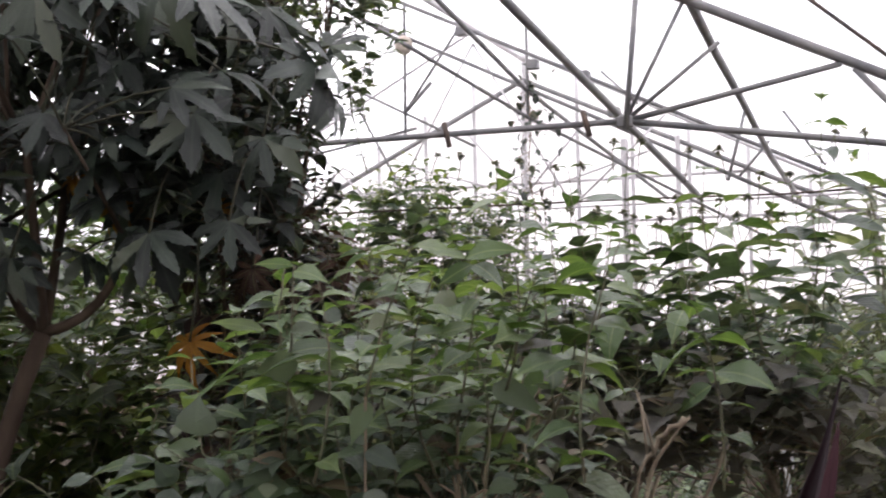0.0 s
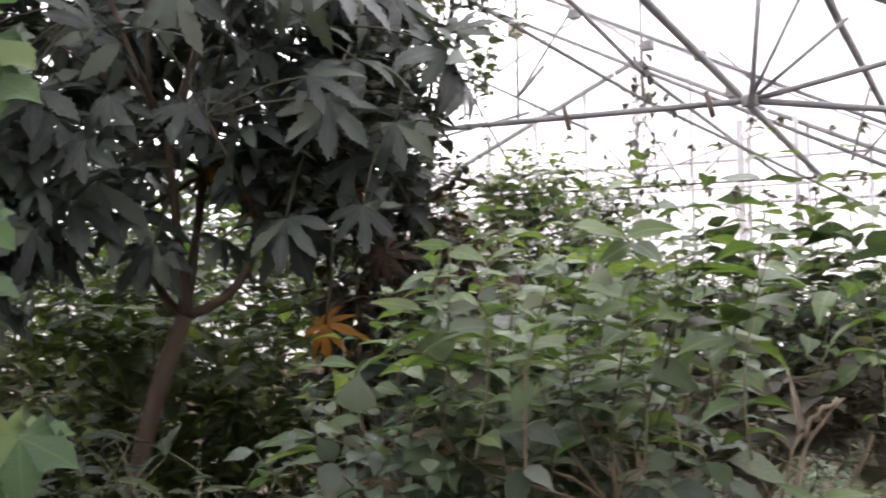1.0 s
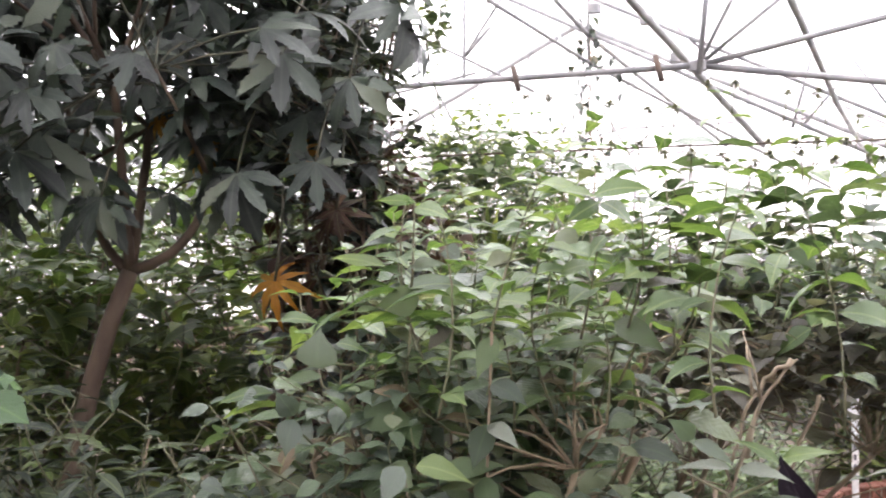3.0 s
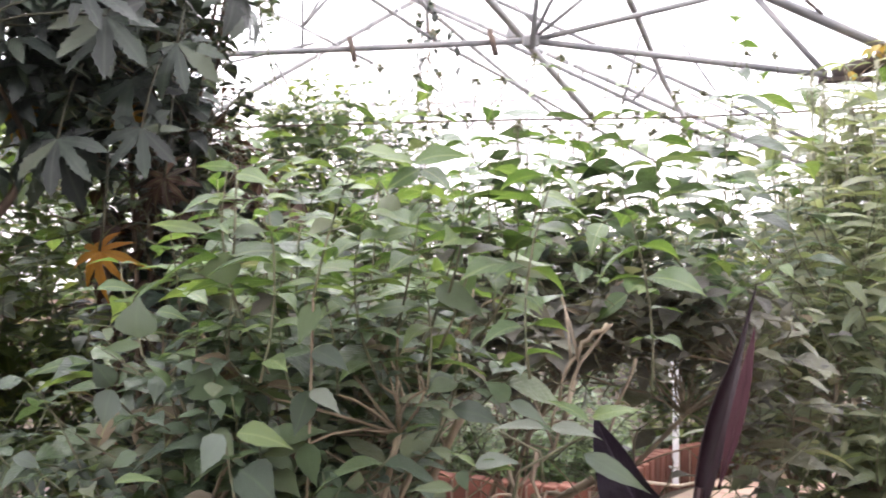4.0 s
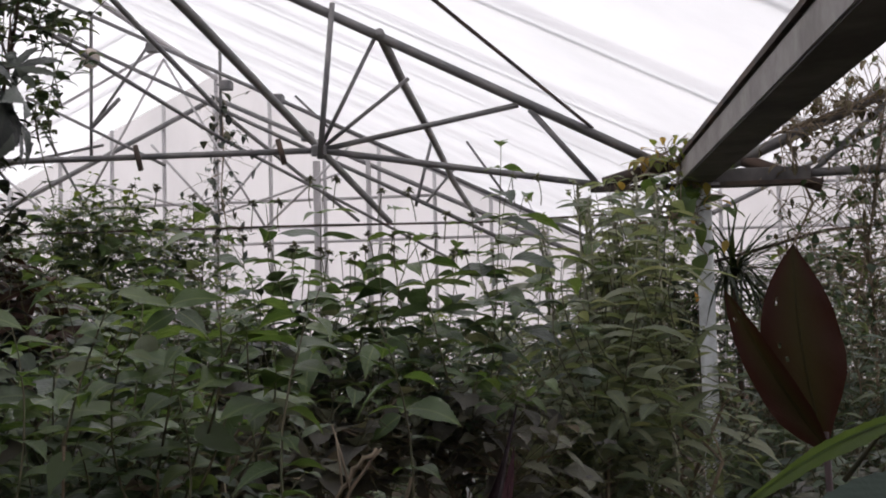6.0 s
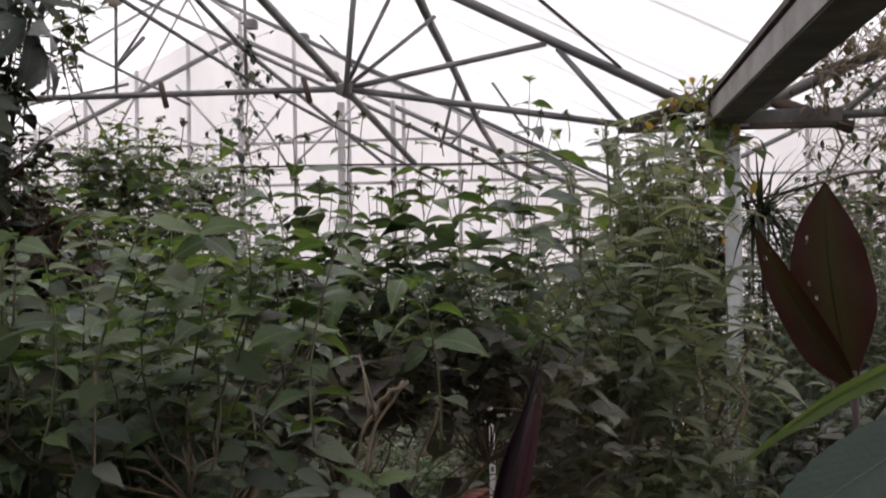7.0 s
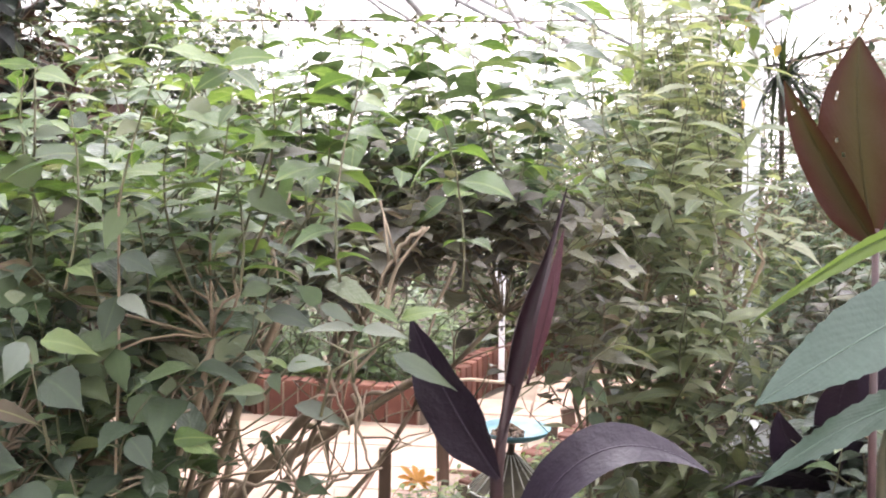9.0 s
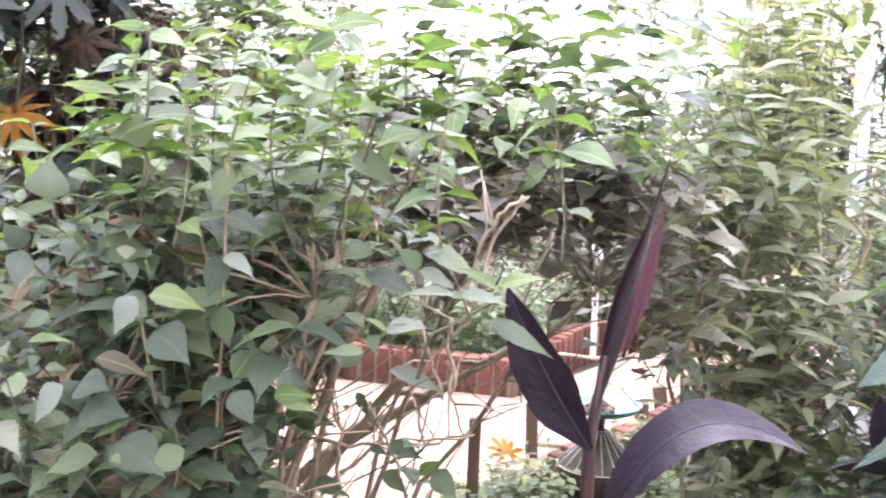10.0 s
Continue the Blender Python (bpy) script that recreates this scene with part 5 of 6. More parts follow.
# ---- the dark palmate tree ----
def palmate_tree():
    rng = np.random.default_rng(61)
    foot = np.array((-2.66, 2.5, -0.03))
    pl = Plant("palmate_tree", tuple(foot), "dark green tree with large palmate leaves and a forked trunk", "tree")
    fork = np.array((-2.43, 2.66, 1.44))
    pl.limb(curve3(foot, (-2.62, 2.53, 0.9), fork, 8), np.linspace(0.038, 0.027, 8), 12, own="trunk")
    tips = [(-2.66, 2.7, 1.78), (-2.45, 2.78, 1.9), (-2.2, 2.76, 1.72), (-2.35, 2.5, 2.0), (-2.6, 3.0, 2.0)]
    bends = [(-2.58, 2.67, 1.50), (-2.42, 2.7, 1.6), (-2.2, 2.7, 1.48), (-2.4, 2.6, 1.7), (-2.5, 2.8, 1.7)]
    all_tips = []
    for t, c in zip(tips, bends):
        t = np.array(t)
        pl.limb(curve3(fork, c, t, 7), np.linspace(0.018, 0.012, 7), 9, own="limb")
        for _ in range(5):
            e = t + np.array((rng.normal(-0.15, 0.5), rng.normal(0, 0.3), rng.uniform(0.2, 1.1)))
            pl.limb(curve3(t, (t + e) / 2 + rng.normal(0, 0.06, 3), e, 5), np.linspace(0.01, 0.004, 5), 6)
            all_tips.append(e)
    knots = np.array(all_tips + [np.array(t) for t in tips])
    n = 0
    while n < 700:
        q = rng.normal(0, 1, 3)
        q /= np.linalg.norm(q)
        rr = rng.random() ** 0.5
        p = np.array((-2.85 + 1.4 * q[0] * rr, 2.7 + 0.85 * q[1] * rr, 2.45 + 0.98 * q[2] * rr))
        if n % 5 == 0:
            p = np.array((-2.1 + 0.34 * q[0] * rr, 2.87 + 0.5 * q[1] * rr, 2.12 + 0.72 * q[2] * rr))
        # upper crown leaves out of view, added to shade those below
        if n % 9 == 2:
            p = np.array((-2.95 + 1.35 * q[0] * rr, 2.55 + 0.85 * q[1] * rr, 3.2 + 0.3 * q[2] * rr))
        if n % 6 == 1:
            p = np.array((-2.9 + 0.4 * q[0] * rr, 2.2 + 0.25 * q[1] * rr, 1.9 + 0.5 * q[2] * rr))
        if p[2] > 2.3 and p[0] > -1.5 - 0.3 * (p[2] - 2.3):
            continue
        if p[2] < 1.72 and (p[0] > -2.2 or rng.random() < 0.6):
            continue
        if p[2] > 2.15 and rng.random() < 0.15 + 0.55 * noise.noise(Vector(p * 2.6)):
            continue
        n += 1
        out = np.array((q[0] * 0.8 + 0.1, q[1] * 0.8 - 0.3, -0.4)) + rng.normal(0, 0.5, 3)
        size = rng.uniform(0.13, 0.24)
        near = knots[np.argmin(np.sum((knots - p) ** 2, axis=1))]
        stalk = p + (near - p) * min(1, 0.3 / (np.linalg.norm(near - p) + 1e-6))
        pl.limb(curve3(stalk, (stalk + p) / 2 + np.array((0, 0, 0.04)), p, 4), 0.0035, 4, True)
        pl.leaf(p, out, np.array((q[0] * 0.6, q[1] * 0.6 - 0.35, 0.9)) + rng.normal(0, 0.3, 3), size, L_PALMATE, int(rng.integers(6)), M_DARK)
    # leaves that hang clear below the crown
    for p, way, size in (((-1.93, 2.52, 1.72), (0.15, -0.55, -0.8), 0.17), ((-2.33, 2.42, 1.66), (-0.1, -0.55, -0.8), 0.16),
                         ((-1.78, 2.52, 2.0), (0.35, -0.5, -0.6), 0.18), ((-1.62, 2.62, 1.98), (0.35, -0.4, -0.8), 0.17),
                         ((-2.75, 2.2, 1.62), (-0.2, -0.5, -0.9), 0.2), ((-2.15, 2.35, 2.05), (0.2, -0.6, -0.6), 0.18), ((-1.72, 2.6, 1.75), (0.2, -0.3, -0.9), 0.15)):
        pl.limb(curve3(np.array(p) + (0.0, 0.12, 0.22), np.array(p) + (0, 0.05, 0.15), p, 4), 0.004, 5, True)
        pl.leaf(p, way, (0.1, -0.7, 0.6), size, L_PALMATE, (0, 4, 5)[int(rng.integers(3))], M_DARK)
    # withered orange leaves
    for p, way, size, m in (((-1.91, 2.68, 1.41), (0.1, -0.3, -1.0), 0.145, M_ORANGE), ((-2.2, 2.72, 1.82), (0.0, -0.2, -1.0), 0.12, M_AMBER), ((-1.88, 2.78, 1.8), (0.1, -0.1, -1.0), 0.1, M_AMBER),
                            ((-1.74, 2.75, 1.62), (0.1, -0.1, -1.0), 0.13, M_DRY), ((-2.28, 2.62, 1.9), (0.1, -0.2, -1.0), 0.08, M_AMBER), ((-1.8, 2.8, 1.58), (0.0, -0.1, -1.0), 0.11, M_DRY)):
        pl.limb(curve3(np.array(p) + (0.0, 0.05, 0.32), np.array(p) + (0.02, 0.02, 0.15), p, 4), 0.004, 5, True)
        pl.leaf(p, way, (0.1, -0.6, 0.5), size, L_WITHERED, 0, m)
    pl.finish(240, M_BARK, M_STALK)


L_WITHERED = [lobed(1, 9, 150, 0.2, (0.3, 0.6, 1.0, 0.9, 0.6, 0.3, 0.02), 1.5, 0.7, 0.1, 8)]
palmate_tree()
shrub("small_leaved_tree", "tall small-leaved tree with upright leafy twigs", (-2.5, 3.9), (-2.2, 3.6), (0.66, 0.5), 2.25, 3.6, 170, 62,
      0.07, L_OVATE, M_SHRUB, M_FAR, 60, category="tree", limbs=5, wood=M_BARK)
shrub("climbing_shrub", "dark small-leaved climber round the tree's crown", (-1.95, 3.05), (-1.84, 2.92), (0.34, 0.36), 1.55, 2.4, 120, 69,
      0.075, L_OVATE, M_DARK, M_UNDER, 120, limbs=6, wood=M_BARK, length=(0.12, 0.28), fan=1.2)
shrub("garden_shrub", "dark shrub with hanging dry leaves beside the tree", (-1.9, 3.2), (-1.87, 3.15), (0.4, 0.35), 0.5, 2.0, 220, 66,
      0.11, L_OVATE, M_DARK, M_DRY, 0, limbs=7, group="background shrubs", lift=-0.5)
shrub("garden_shrub", "low shrub hiding the trunk's foot, leaves darkened for shade", (-2.05, 1.95), (-2.05, 1.95), (0.75, 0.45), 0.05, 1.2, 360, 67,
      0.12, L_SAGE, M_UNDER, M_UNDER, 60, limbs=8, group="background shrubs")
# the next two shrubs carry the backlight under the trees in their leaf colour
shrub("garden_shrub", "leafy shrub under the trees, yellow-green as if backlit", (-2.6, 3.9), (-2.6, 3.75), (1.1, 0.5), 0.1, 2.05, 300, 63,
      0.15, L_OVATE, M_FAR, M_FRESH, 0, limbs=9, group="background shrubs")
shrub("garden_shrub", "shrub with large leaves behind the vine, yellow-green as if backlit", (-3.6, 3.3), (-3.6, 3.3), (0.75, 0.6), 0.1, 2.0, 260, 68,
      0.16, L_OVATE, M_FAR, M_FRESH, 0, limbs=9, group="background shrubs")
shrub("garden_shrub", "leafy shrub under the tree by the vine, darkened for shade", (-3.3, 2.3), (-3.2, 2.3), (0.7, 0.7), 0.1, 1.5, 260, 64,
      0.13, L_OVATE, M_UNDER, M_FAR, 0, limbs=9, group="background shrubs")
shrub("garden_shrub", "shrub in front of the trunk's foot, leaves darkened for shade", (-1.75, 1.75), (-1.75, 1.85), (0.6, 0.4), 0.05, 0.95, 180, 65,
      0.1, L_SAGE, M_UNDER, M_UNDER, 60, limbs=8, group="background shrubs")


# ---- lobed vine close to the path ----
def lobed_vine():
    rng = np.random.default_rng(71)
    pl = Plant("climbing_vine", (-1.86, 1.3, 0.0), "bright green climbing vine with lobed leaves hanging from a wire", "vine")
    for s in range(8):
        x, y = -1.88 - 0.05 * s + rng.normal(0, 0.02), 1.34 - 0.035 * s
        pts = [np.array((x + rng.normal(0, 0.03), y + rng.normal(0, 0.03), z)) for z in np.linspace(-0.03, 2.5, 13)]
        pl.limb(pts, np.linspace(0.005, 0.003, 13), 5, True)
        for p in pts[3:]:
            for _ in range(4):
                a = rng.uniform(0, 6.28)
                out = np.array((math.cos(a) + 0.25, math.sin(a) * 0.6 - 0.45, -0.75))
                q = p + np.array((math.cos(a), math.sin(a), 0.2)) * rng.uniform(0.03, 0.12) + rng.normal(0, 0.03, 3)
                up, size, kind = np.array((0.35, -0.6, 0.75)) + rng.normal(0, 0.15, 3), rng.uniform(0.09, 0.155), int(rng.integers(3))
                if 1.36 < q[2] < 1.5 or (1.3 < q[2] < 1.86 and q[0] > -1.86):
                    continue    # the vine thins out half-way up
                pl.limb(curve3(p, (p + q) / 2 + np.array((0, 0, 0.02)), q, 3), 0.002, 4, True)
                pl.leaf(q, out, up, size, L_MAPLE, kind, M_VINE)
    # sprays that reach out over the dark foliage
    for a, b in (((-1.84, 1.33, 2.0), (-1.7, 1.31, 1.98)), ((-1.84, 1.33, 1.9), (-1.72, 1.31, 1.92)), ((-1.83, 1.33, 1.62), (-1.76, 1.31, 1.66)),
                 ((-1.82, 1.33, 1.25), (-1.7, 1.3, 1.27)), ((-1.82, 1.33, 1.2), (-1.63, 1.3, 1.27)), ((-1.83, 1.33, 1.45), (-1.8, 1.31, 1.55))):
        pl.limb(curve3(a, (np.array(a) + b) / 2 + (0, 0, 0.03), b, 4), 0.003, 5, True)
        pl.leaf(b, (rng.uniform(0.1, 0.6), -0.35, -0.6), (0.3, -0.6, 0.8), rng.uniform(0.13, 0.165), L_MAPLE, int(rng.integers(3)), M_VINE)
    pl.finish(200)


lobed_vine()


# ---- vines on the steel ----
def creeper(name, label, path, count, size, seed, material, shapes, scatter=0.06):
    rng = np.random.default_rng(seed)
    pl = Plant(name, tuple(path[0]), label, "vine", "creepers on the steel")
    p = np.array(path, dtype=float)
    pl.limb(p, 0.006, 5)
    for _ in range(count):
        t = rng.uniform(0, len(p) - 1.001)
        i = int(t)
        q = p[i] + (p[i + 1] - p[i]) * (t - i)
        e = q + rng.normal(0, scatter, 3)
        pl.limb(np.array([q, (q + e) / 2 + (0, 0, 0.01), e]), 0.002, 4)
        pl.leaf(e, rng.normal(0, 1, 3) + (0, 0, -0.6), (0, -0.3, 1), size * rng.uniform(0.6, 1.2), shapes, int(rng.integers(len(shapes))), material)
    pl.finish(60)


creeper("creeper", "yellowing creeper round the gutter joint", [(0.36, 4.9, 2.12), (0.45, 4.88, 2.22), (0.5, 4.85, 2.24), (0.56, 4.87, 2.12), (0.6, 4.88, 1.9)], 70, 0.07, 81, M_YELLOW, L_OVATE)
creeper("creeper", "broad-leaved green vine hanging beside the white post", [(0.22, 4.45, 1.86), (0.36, 4.5, 1.9), (0.48, 4.6, 1.93), (0.57, 4.8, 2.02), (0.6, 4.93, 2.08)], 60, 0.13, 86, M_LIME, L_OVATE, 0.09)
creeper("creeper", "dry brown creeper along the rafter", [(0.95, 4.95, 2.3), (1.2, 4.95, 2.38), (1.5, 4.95, 2.5), (1.9, 4.95, 2.65)], 220, 0.06, 82, M_DEADLEAF, L_OVATE, 0.11)
creeper("creeper", "tangled creeper hanging in the next bay", [(1.45, 5.0, 2.45), (1.42, 5.0, 2.1), (1.36, 5.0, 1.8), (1.38, 5.0, 1.4), (1.34, 5.0, 0.0)], 380, 0.06, 83, M_SHRUB, L_OVATE, 0.2)
creeper("creeper", "dry tangle of stems beside the spiky plant", [(1.05, 5.1, 2.3), (1.15, 5.1, 2.0), (1.0, 5.1, 1.7), (1.2, 5.1, 1.4), (1.1, 5.1, 0.0)], 150, 0.06, 85, M_DEADLEAF, L_LANCE, 0.16)
# this creeper's backlit darkness is put into its leaf colour
creeper("creeper", "creeper hanging from a roof hanger, leaves darkened as if backlit", [(-2.85, 9.0, 3.45), (-2.83, 9.0, 3.0), (-2.86, 9.0, 2.6), (-2.8, 9.0, 2.2), (-2.84, 9.0, 1.7), (-2.84, 9.0, 0.0)], 150, 0.1, 84, M_DARK, L_OVATE, 0.1)


# ---- cannas ----
def big_leaf(base, ctrl, tip, width, side, outline, cup=0.2, n=14, cols=6, wave=0.0, curl=0.0, holes=(), skew=0.0, teeth=0.0):
    """A broad leaf on a curved midrib. side: the way across it; cup: how far the halves rise; curl: how far they roll in."""
    spine = curve3(base, ctrl, tip, n + 1)
    side = np.asarray(side, dtype=float)
    v, b, f = [], [], []
    for i, p in enumerate(spine):
        t = i / n
        d = spine[min(i + 1, n)] - spine[max(i - 1, 0)]
        d /= np.linalg.norm(d)
        s = side - d * np.dot(side, d)
        s /= np.linalg.norm(s)
        up = np.cross(s, d)
        x = t * (len(outline) - 1)
        k = min(int(x), len(outline) - 2)
        hw = width / 2 * (outline[k] + (outline[k + 1] - outline[k]) * (x - k))
        for j in range(cols + 1):
            u = 2 * j / cols - 1
            if curl:
                a = u * curl
                off = s * math.sin(a) * hw / max(curl, 0.3) + up * (1 - math.cos(a)) * hw / max(curl, 0.3)
            else:
                edge = (1 + skew * u) * (1 + (teeth * math.sin(i * 2.4 + 1.3 * math.sin(i * 0.9)) if abs(u) > 0.99 else 0.0))
                off = s * hw * u * edge + up * hw * (cup * abs(u) + wave * math.sin(t * 17 + 3 * u) * abs(u))
            v.append(p + off)
            b.append((u, t, 0))
    w = cols + 1
    for i in range(n):
        for j in range(cols):
            if (i, j) in holes:
                continue
            f.append((i * w + j, i * w + j + 1, (i + 1) * w + j + 1, (i + 1) * w + j))
    return v, f, b


CANNA = (0.1, 0.45, 0.8, 1.0, 1.0, 0.9, 0.7, 0.42, 0.02)


def canna_leaf(parent, label, material, *args, **kw):
    v, f, b = big_leaf(*args, **kw)
    leaf = part("leaf", mesh_of("leaf", v, f, material, True, b), parent, label)
    if not kw.get("curl"):
        w = kw.get("cols", 6) + 1
        spine = [v[i + w // 2] for i in range(0, len(v), w)]
        part("midrib", tube("midrib", spine, np.linspace(0.0028, 0.0008, len(spine)), material, 6), leaf)
    return leaf


purple = thing("canna_plant", (-0.205, 1.78, 0.0), "dark purple canna with a rolled upright leaf and arching blades", "plant", "cannas")
part("stem", tube("stem", [(-0.215, 1.78, -0.03), (-0.212, 1.78, 0.5), (-0.21, 1.785, 0.9), (-0.19, 1.8, 1.05)], [0.014, 0.013, 0.012, 0.007], M_CANNASTEM, 10), purple, "maroon stem")
canna_leaf(purple, "rolled young brown-purple leaf", M_ROLL, (-0.208, 1.785, 0.93), (-0.15, 1.835, 1.16), (-0.100, 1.896, 1.385), 0.098, (1, -0.35, 0), (0.22, 0.4, 0.62, 0.85, 1.0, 0.98, 0.8, 0.45, 0.22, 0.16, 0.06), curl=2.4, n=22, cols=10)
canna_leaf(purple, "broad purple blade", M_PURPLE, (-0.205, 1.77, 0.89), (-0.29, 1.775, 1.0), (-0.362, 1.784, 1.165), 0.115, (0.8, -0.4, 0.45), CANNA, cup=0.25, wave=0.07, n=24)
canna_leaf(purple, "arching purple blade", M_PURPLE, (-0.205, 1.75, 0.66), (-0.1, 1.68, 1.1), (0.15, 1.775, 0.915), 0.1, (0.2, -0.6, -0.5), CANNA, cup=0.2, wave=0.05, n=24)

HOLES = {(29, 5), (30, 5), (20, 6), (17, 8)}
canna_leaf(purple, "pinkish inner edge of the rolled leaf", M_FLAP, (-0.158, 1.762, 1.06), (-0.122, 1.768, 1.19), (-0.102, 1.79, 1.325), 0.024, (1, -0.2, -0.15), CANNA, cup=0.1)
maroon = thing("canna_plant", (0.52, 2.25, 0.0), "tall canna with a fan of maroon leaves", "plant", "cannas")
part("stem", tube("stem", [(0.545, 2.2, -0.03), (0.53, 2.22, 0.6), (0.512, 2.24, 1.29)], [0.01, 0.009, 0.007], M_CANNASTEM, 10), maroon, "dark thin stem")
canna_leaf(maroon, "upright maroon leaf with small holes", M_MAROON, (0.512, 2.25, 1.26), (0.46, 2.27, 1.5), (0.483, 2.33, 1.68), 0.165, (1, -0.2, -0.1), (0.1, 0.4, 0.72, 0.95, 1.02, 0.97, 0.9, 0.76, 0.57, 0.3, 0.02), cup=0.12, n=44, cols=28, wave=0.06, holes=HOLES)
canna_leaf(maroon, "narrow folded maroon leaf", M_MAROON, (0.508, 2.238, 1.265), (0.412, 2.235, 1.395), (0.326, 2.27, 1.588), 0.078, (0.75, -0.3, 0.6), (0.3, 0.7, 0.95, 1.0, 0.95, 0.85, 0.7, 0.42, 0.02), cup=0.4, n=40, cols=20, wave=0.07, holes={(33, 6), (34, 13), (33, 4)}, skew=-0.2)

dusky = thing("canna_plant", (0.55, 2.62, 0.0), "low canna with dusky brown-purple leaves behind the broad green leaf", "plant", "cannas")
part("stem", tube("stem", [(0.55, 2.62, -0.03), (0.54, 2.6, 0.4), (0.53, 2.58, 0.85)], [0.012, 0.011, 0.008], M_CANNASTEM, 10), dusky, "dark stem")
for tip, bend, wide in (((0.38, 2.5, 0.84), (0.42, 2.52, 0.7), 0.12), ((0.66, 2.5, 1.0), (0.6, 2.55, 0.9), 0.12), ((0.52, 2.42, 0.95), (0.5, 2.5, 0.9), 0.1), ((0.25, 2.4, 0.68), (0.36, 2.46, 0.74), 0.1)):
    canna_leaf(dusky, "dusky purple leaf", M_PURPLE, (0.54, 2.6, 0.62), bend, tip, wide, (0.6, -0.5, 0.5), CANNA, cup=0.25, wave=0.05)

broad = thing("broad_leaf_plant", (0.62, 1.9, 0.0), "plant with large grey-green pointed leaves", "plant")
part("stem", tube("stem", [(0.47, 1.92, -0.03), (0.47, 1.93, 0.5), (0.475, 1.96, 0.9), (0.52, 1.95, 1.2), (0.6, 1.9, 1.3)], [0.011, 0.01, 0.009, 0.008, 0.006], M_STALK, 10), broad, "dark thin stem")
for leaf_base in ((0.60, 1.86, 1.257), (0.56, 1.86, 1.357), (0.53, 1.78, 1.081)):
    part("leaf_stalk", tube("leaf_stalk", [(0.475, 1.95, leaf_base[2] - 0.12), (0.54, 1.93, leaf_base[2] - 0.03), leaf_base], [0.005, 0.004, 0.003], M_STALK, 8), broad)
canna_leaf(broad, "large drooping grey-green leaf with a toothed edge", M_BROAD, (0.601, 1.86, 1.257), (0.40, 1.735, 1.185), (0.192, 1.6, 1.079), 0.122, (-0.58, 0.3, 0.76), (0.2, 0.62, 0.86, 0.97, 1.0, 0.96, 0.84, 0.62, 0.36, 0.01), cup=0.1, wave=0.05, n=40, cols=10, skew=0.05, teeth=0.035)
canna_leaf(broad, "folded lime-green leaf seen edge-on", M_LIME, (0.559, 1.86, 1.357), (0.38, 1.76, 1.335), (0.187, 1.72, 1.172), 0.038, (-0.35, -0.3, 0.8), (0.3, 0.8, 1.0, 0.95, 0.85, 0.7, 0.42, 0.22, 0.02), cup=0.4, wave=0.15, n=34, teeth=0.06)
canna_leaf(broad, "lower drooping leaf with a wavy edge", M_BROAD, (0.531, 1.78, 1.081), (0.36, 1.68, 1.06), (0.195, 1.62, 0.945), 0.056, (-0.5, 0.2, 0.8), (0.3, 0.7, 0.95, 1.0, 0.9, 0.8, 0.6, 0.35, 0.02), cup=0.15, wave=0.2, n=40, teeth=0.1)

# ---- small things ----
globe = thing("hanging_globe", (-3.99, 8.95, 3.8), "pale round paper globe hanging from a rod", "lamp")
gv, gf = tube_data([(-3.99, 8.95, 3.8 + 0.088 * math.cos(a)) for a in np.linspace(math.pi, 0, 10)], [max(0.003, 0.084 * math.sin(a)) for a in np.linspace(math.pi, 0, 10)], 16)
part("globe", mesh_of("globe", gv, gf, M_GLOBE, True), globe)
part("cord", tube("cord", [(-3.99, 8.95, 3.88), (-4.0, 8.98, 4.15)], 0.004, M_RUST, 6), globe)

label = thing("plant_label", (-0.486, 5.35, 0.0), "tall white plastic plant label in the brick bed", "label")
part("plate", box("plate", (-0.525, 5.345, 0.70), (-0.46, 5.352, 0.80), M_LABEL, 0.001), label)
stalk = part("stalk", box("stalk", (-0.505, 5.344, 0.2), (-0.475, 5.353, 0.70), M_LABEL, 0.001), label)
for k in range(4):
    part("print", box("print", (-0.497 , 5.341, 0.46 + 0.045 * k), (-0.484, 5.3435, 0.485 + 0.045 * k), M_INK), stalk, "grey printed bar")

stand = thing("feeding_stand", (-0.365, 4.0, 0.0), "feeding stand with a blue dish on a wire-ribbed cone", "feeder")


def lathe(name, axis, profile, material, sides=28):
    """A turned form: radius and height from the outside in."""
    x, y = axis
    n = len(profile)
    a = np.arange(sides) * 2 * np.pi / sides
    v = [(x + r * math.cos(t), y + r * math.sin(t), z) for r, z in profile for t in a]
    f = [(i * sides + k, i * sides + (k + 1) % sides, (i + 1) * sides + (k + 1) % sides, (i + 1) * sides + k) for i in range(n - 1) for k in range(sides)]
    return mesh_of(name, v, f, material, True)


AX = (-0.345, 4.0)
part("pot", lathe("pot", AX, [(0.11, -0.02), (0.145, 0.03), (0.15, 0.1), (0.14, 0.11)], M_CANVAS), stand, "olive fabric pot")
part("cone", lathe("cone", AX, [(0.152, 0.112), (0.11, 0.15), (0.06, 0.2), (0.02, 0.245)], M_CANVAS), stand, "olive canvas cone")
for k in range(18):
    a = k * 6.2832 / 18
    c, s = math.cos(a), math.sin(a)
    part("rib", tube("rib", [(AX[0] + r * c, AX[1] + r * s, z) for r, z in ((0.157, 0.113), (0.115, 0.152), (0.065, 0.202), (0.024, 0.247))], 0.0022, M_WIRE, 5), stand)
part("hoop", tube("hoop", [(AX[0] + 0.158 * math.cos(a), AX[1] + 0.158 * math.sin(a), 0.112) for a in np.linspace(0, 6.2832, 33)], 0.003, M_WIRE, 5), stand)
part("neck", tube("neck", [(AX[0], AX[1], 0.24), (AX[0] + 0.01, AX[1], 0.31)], 0.014, M_RUST, 10), stand)
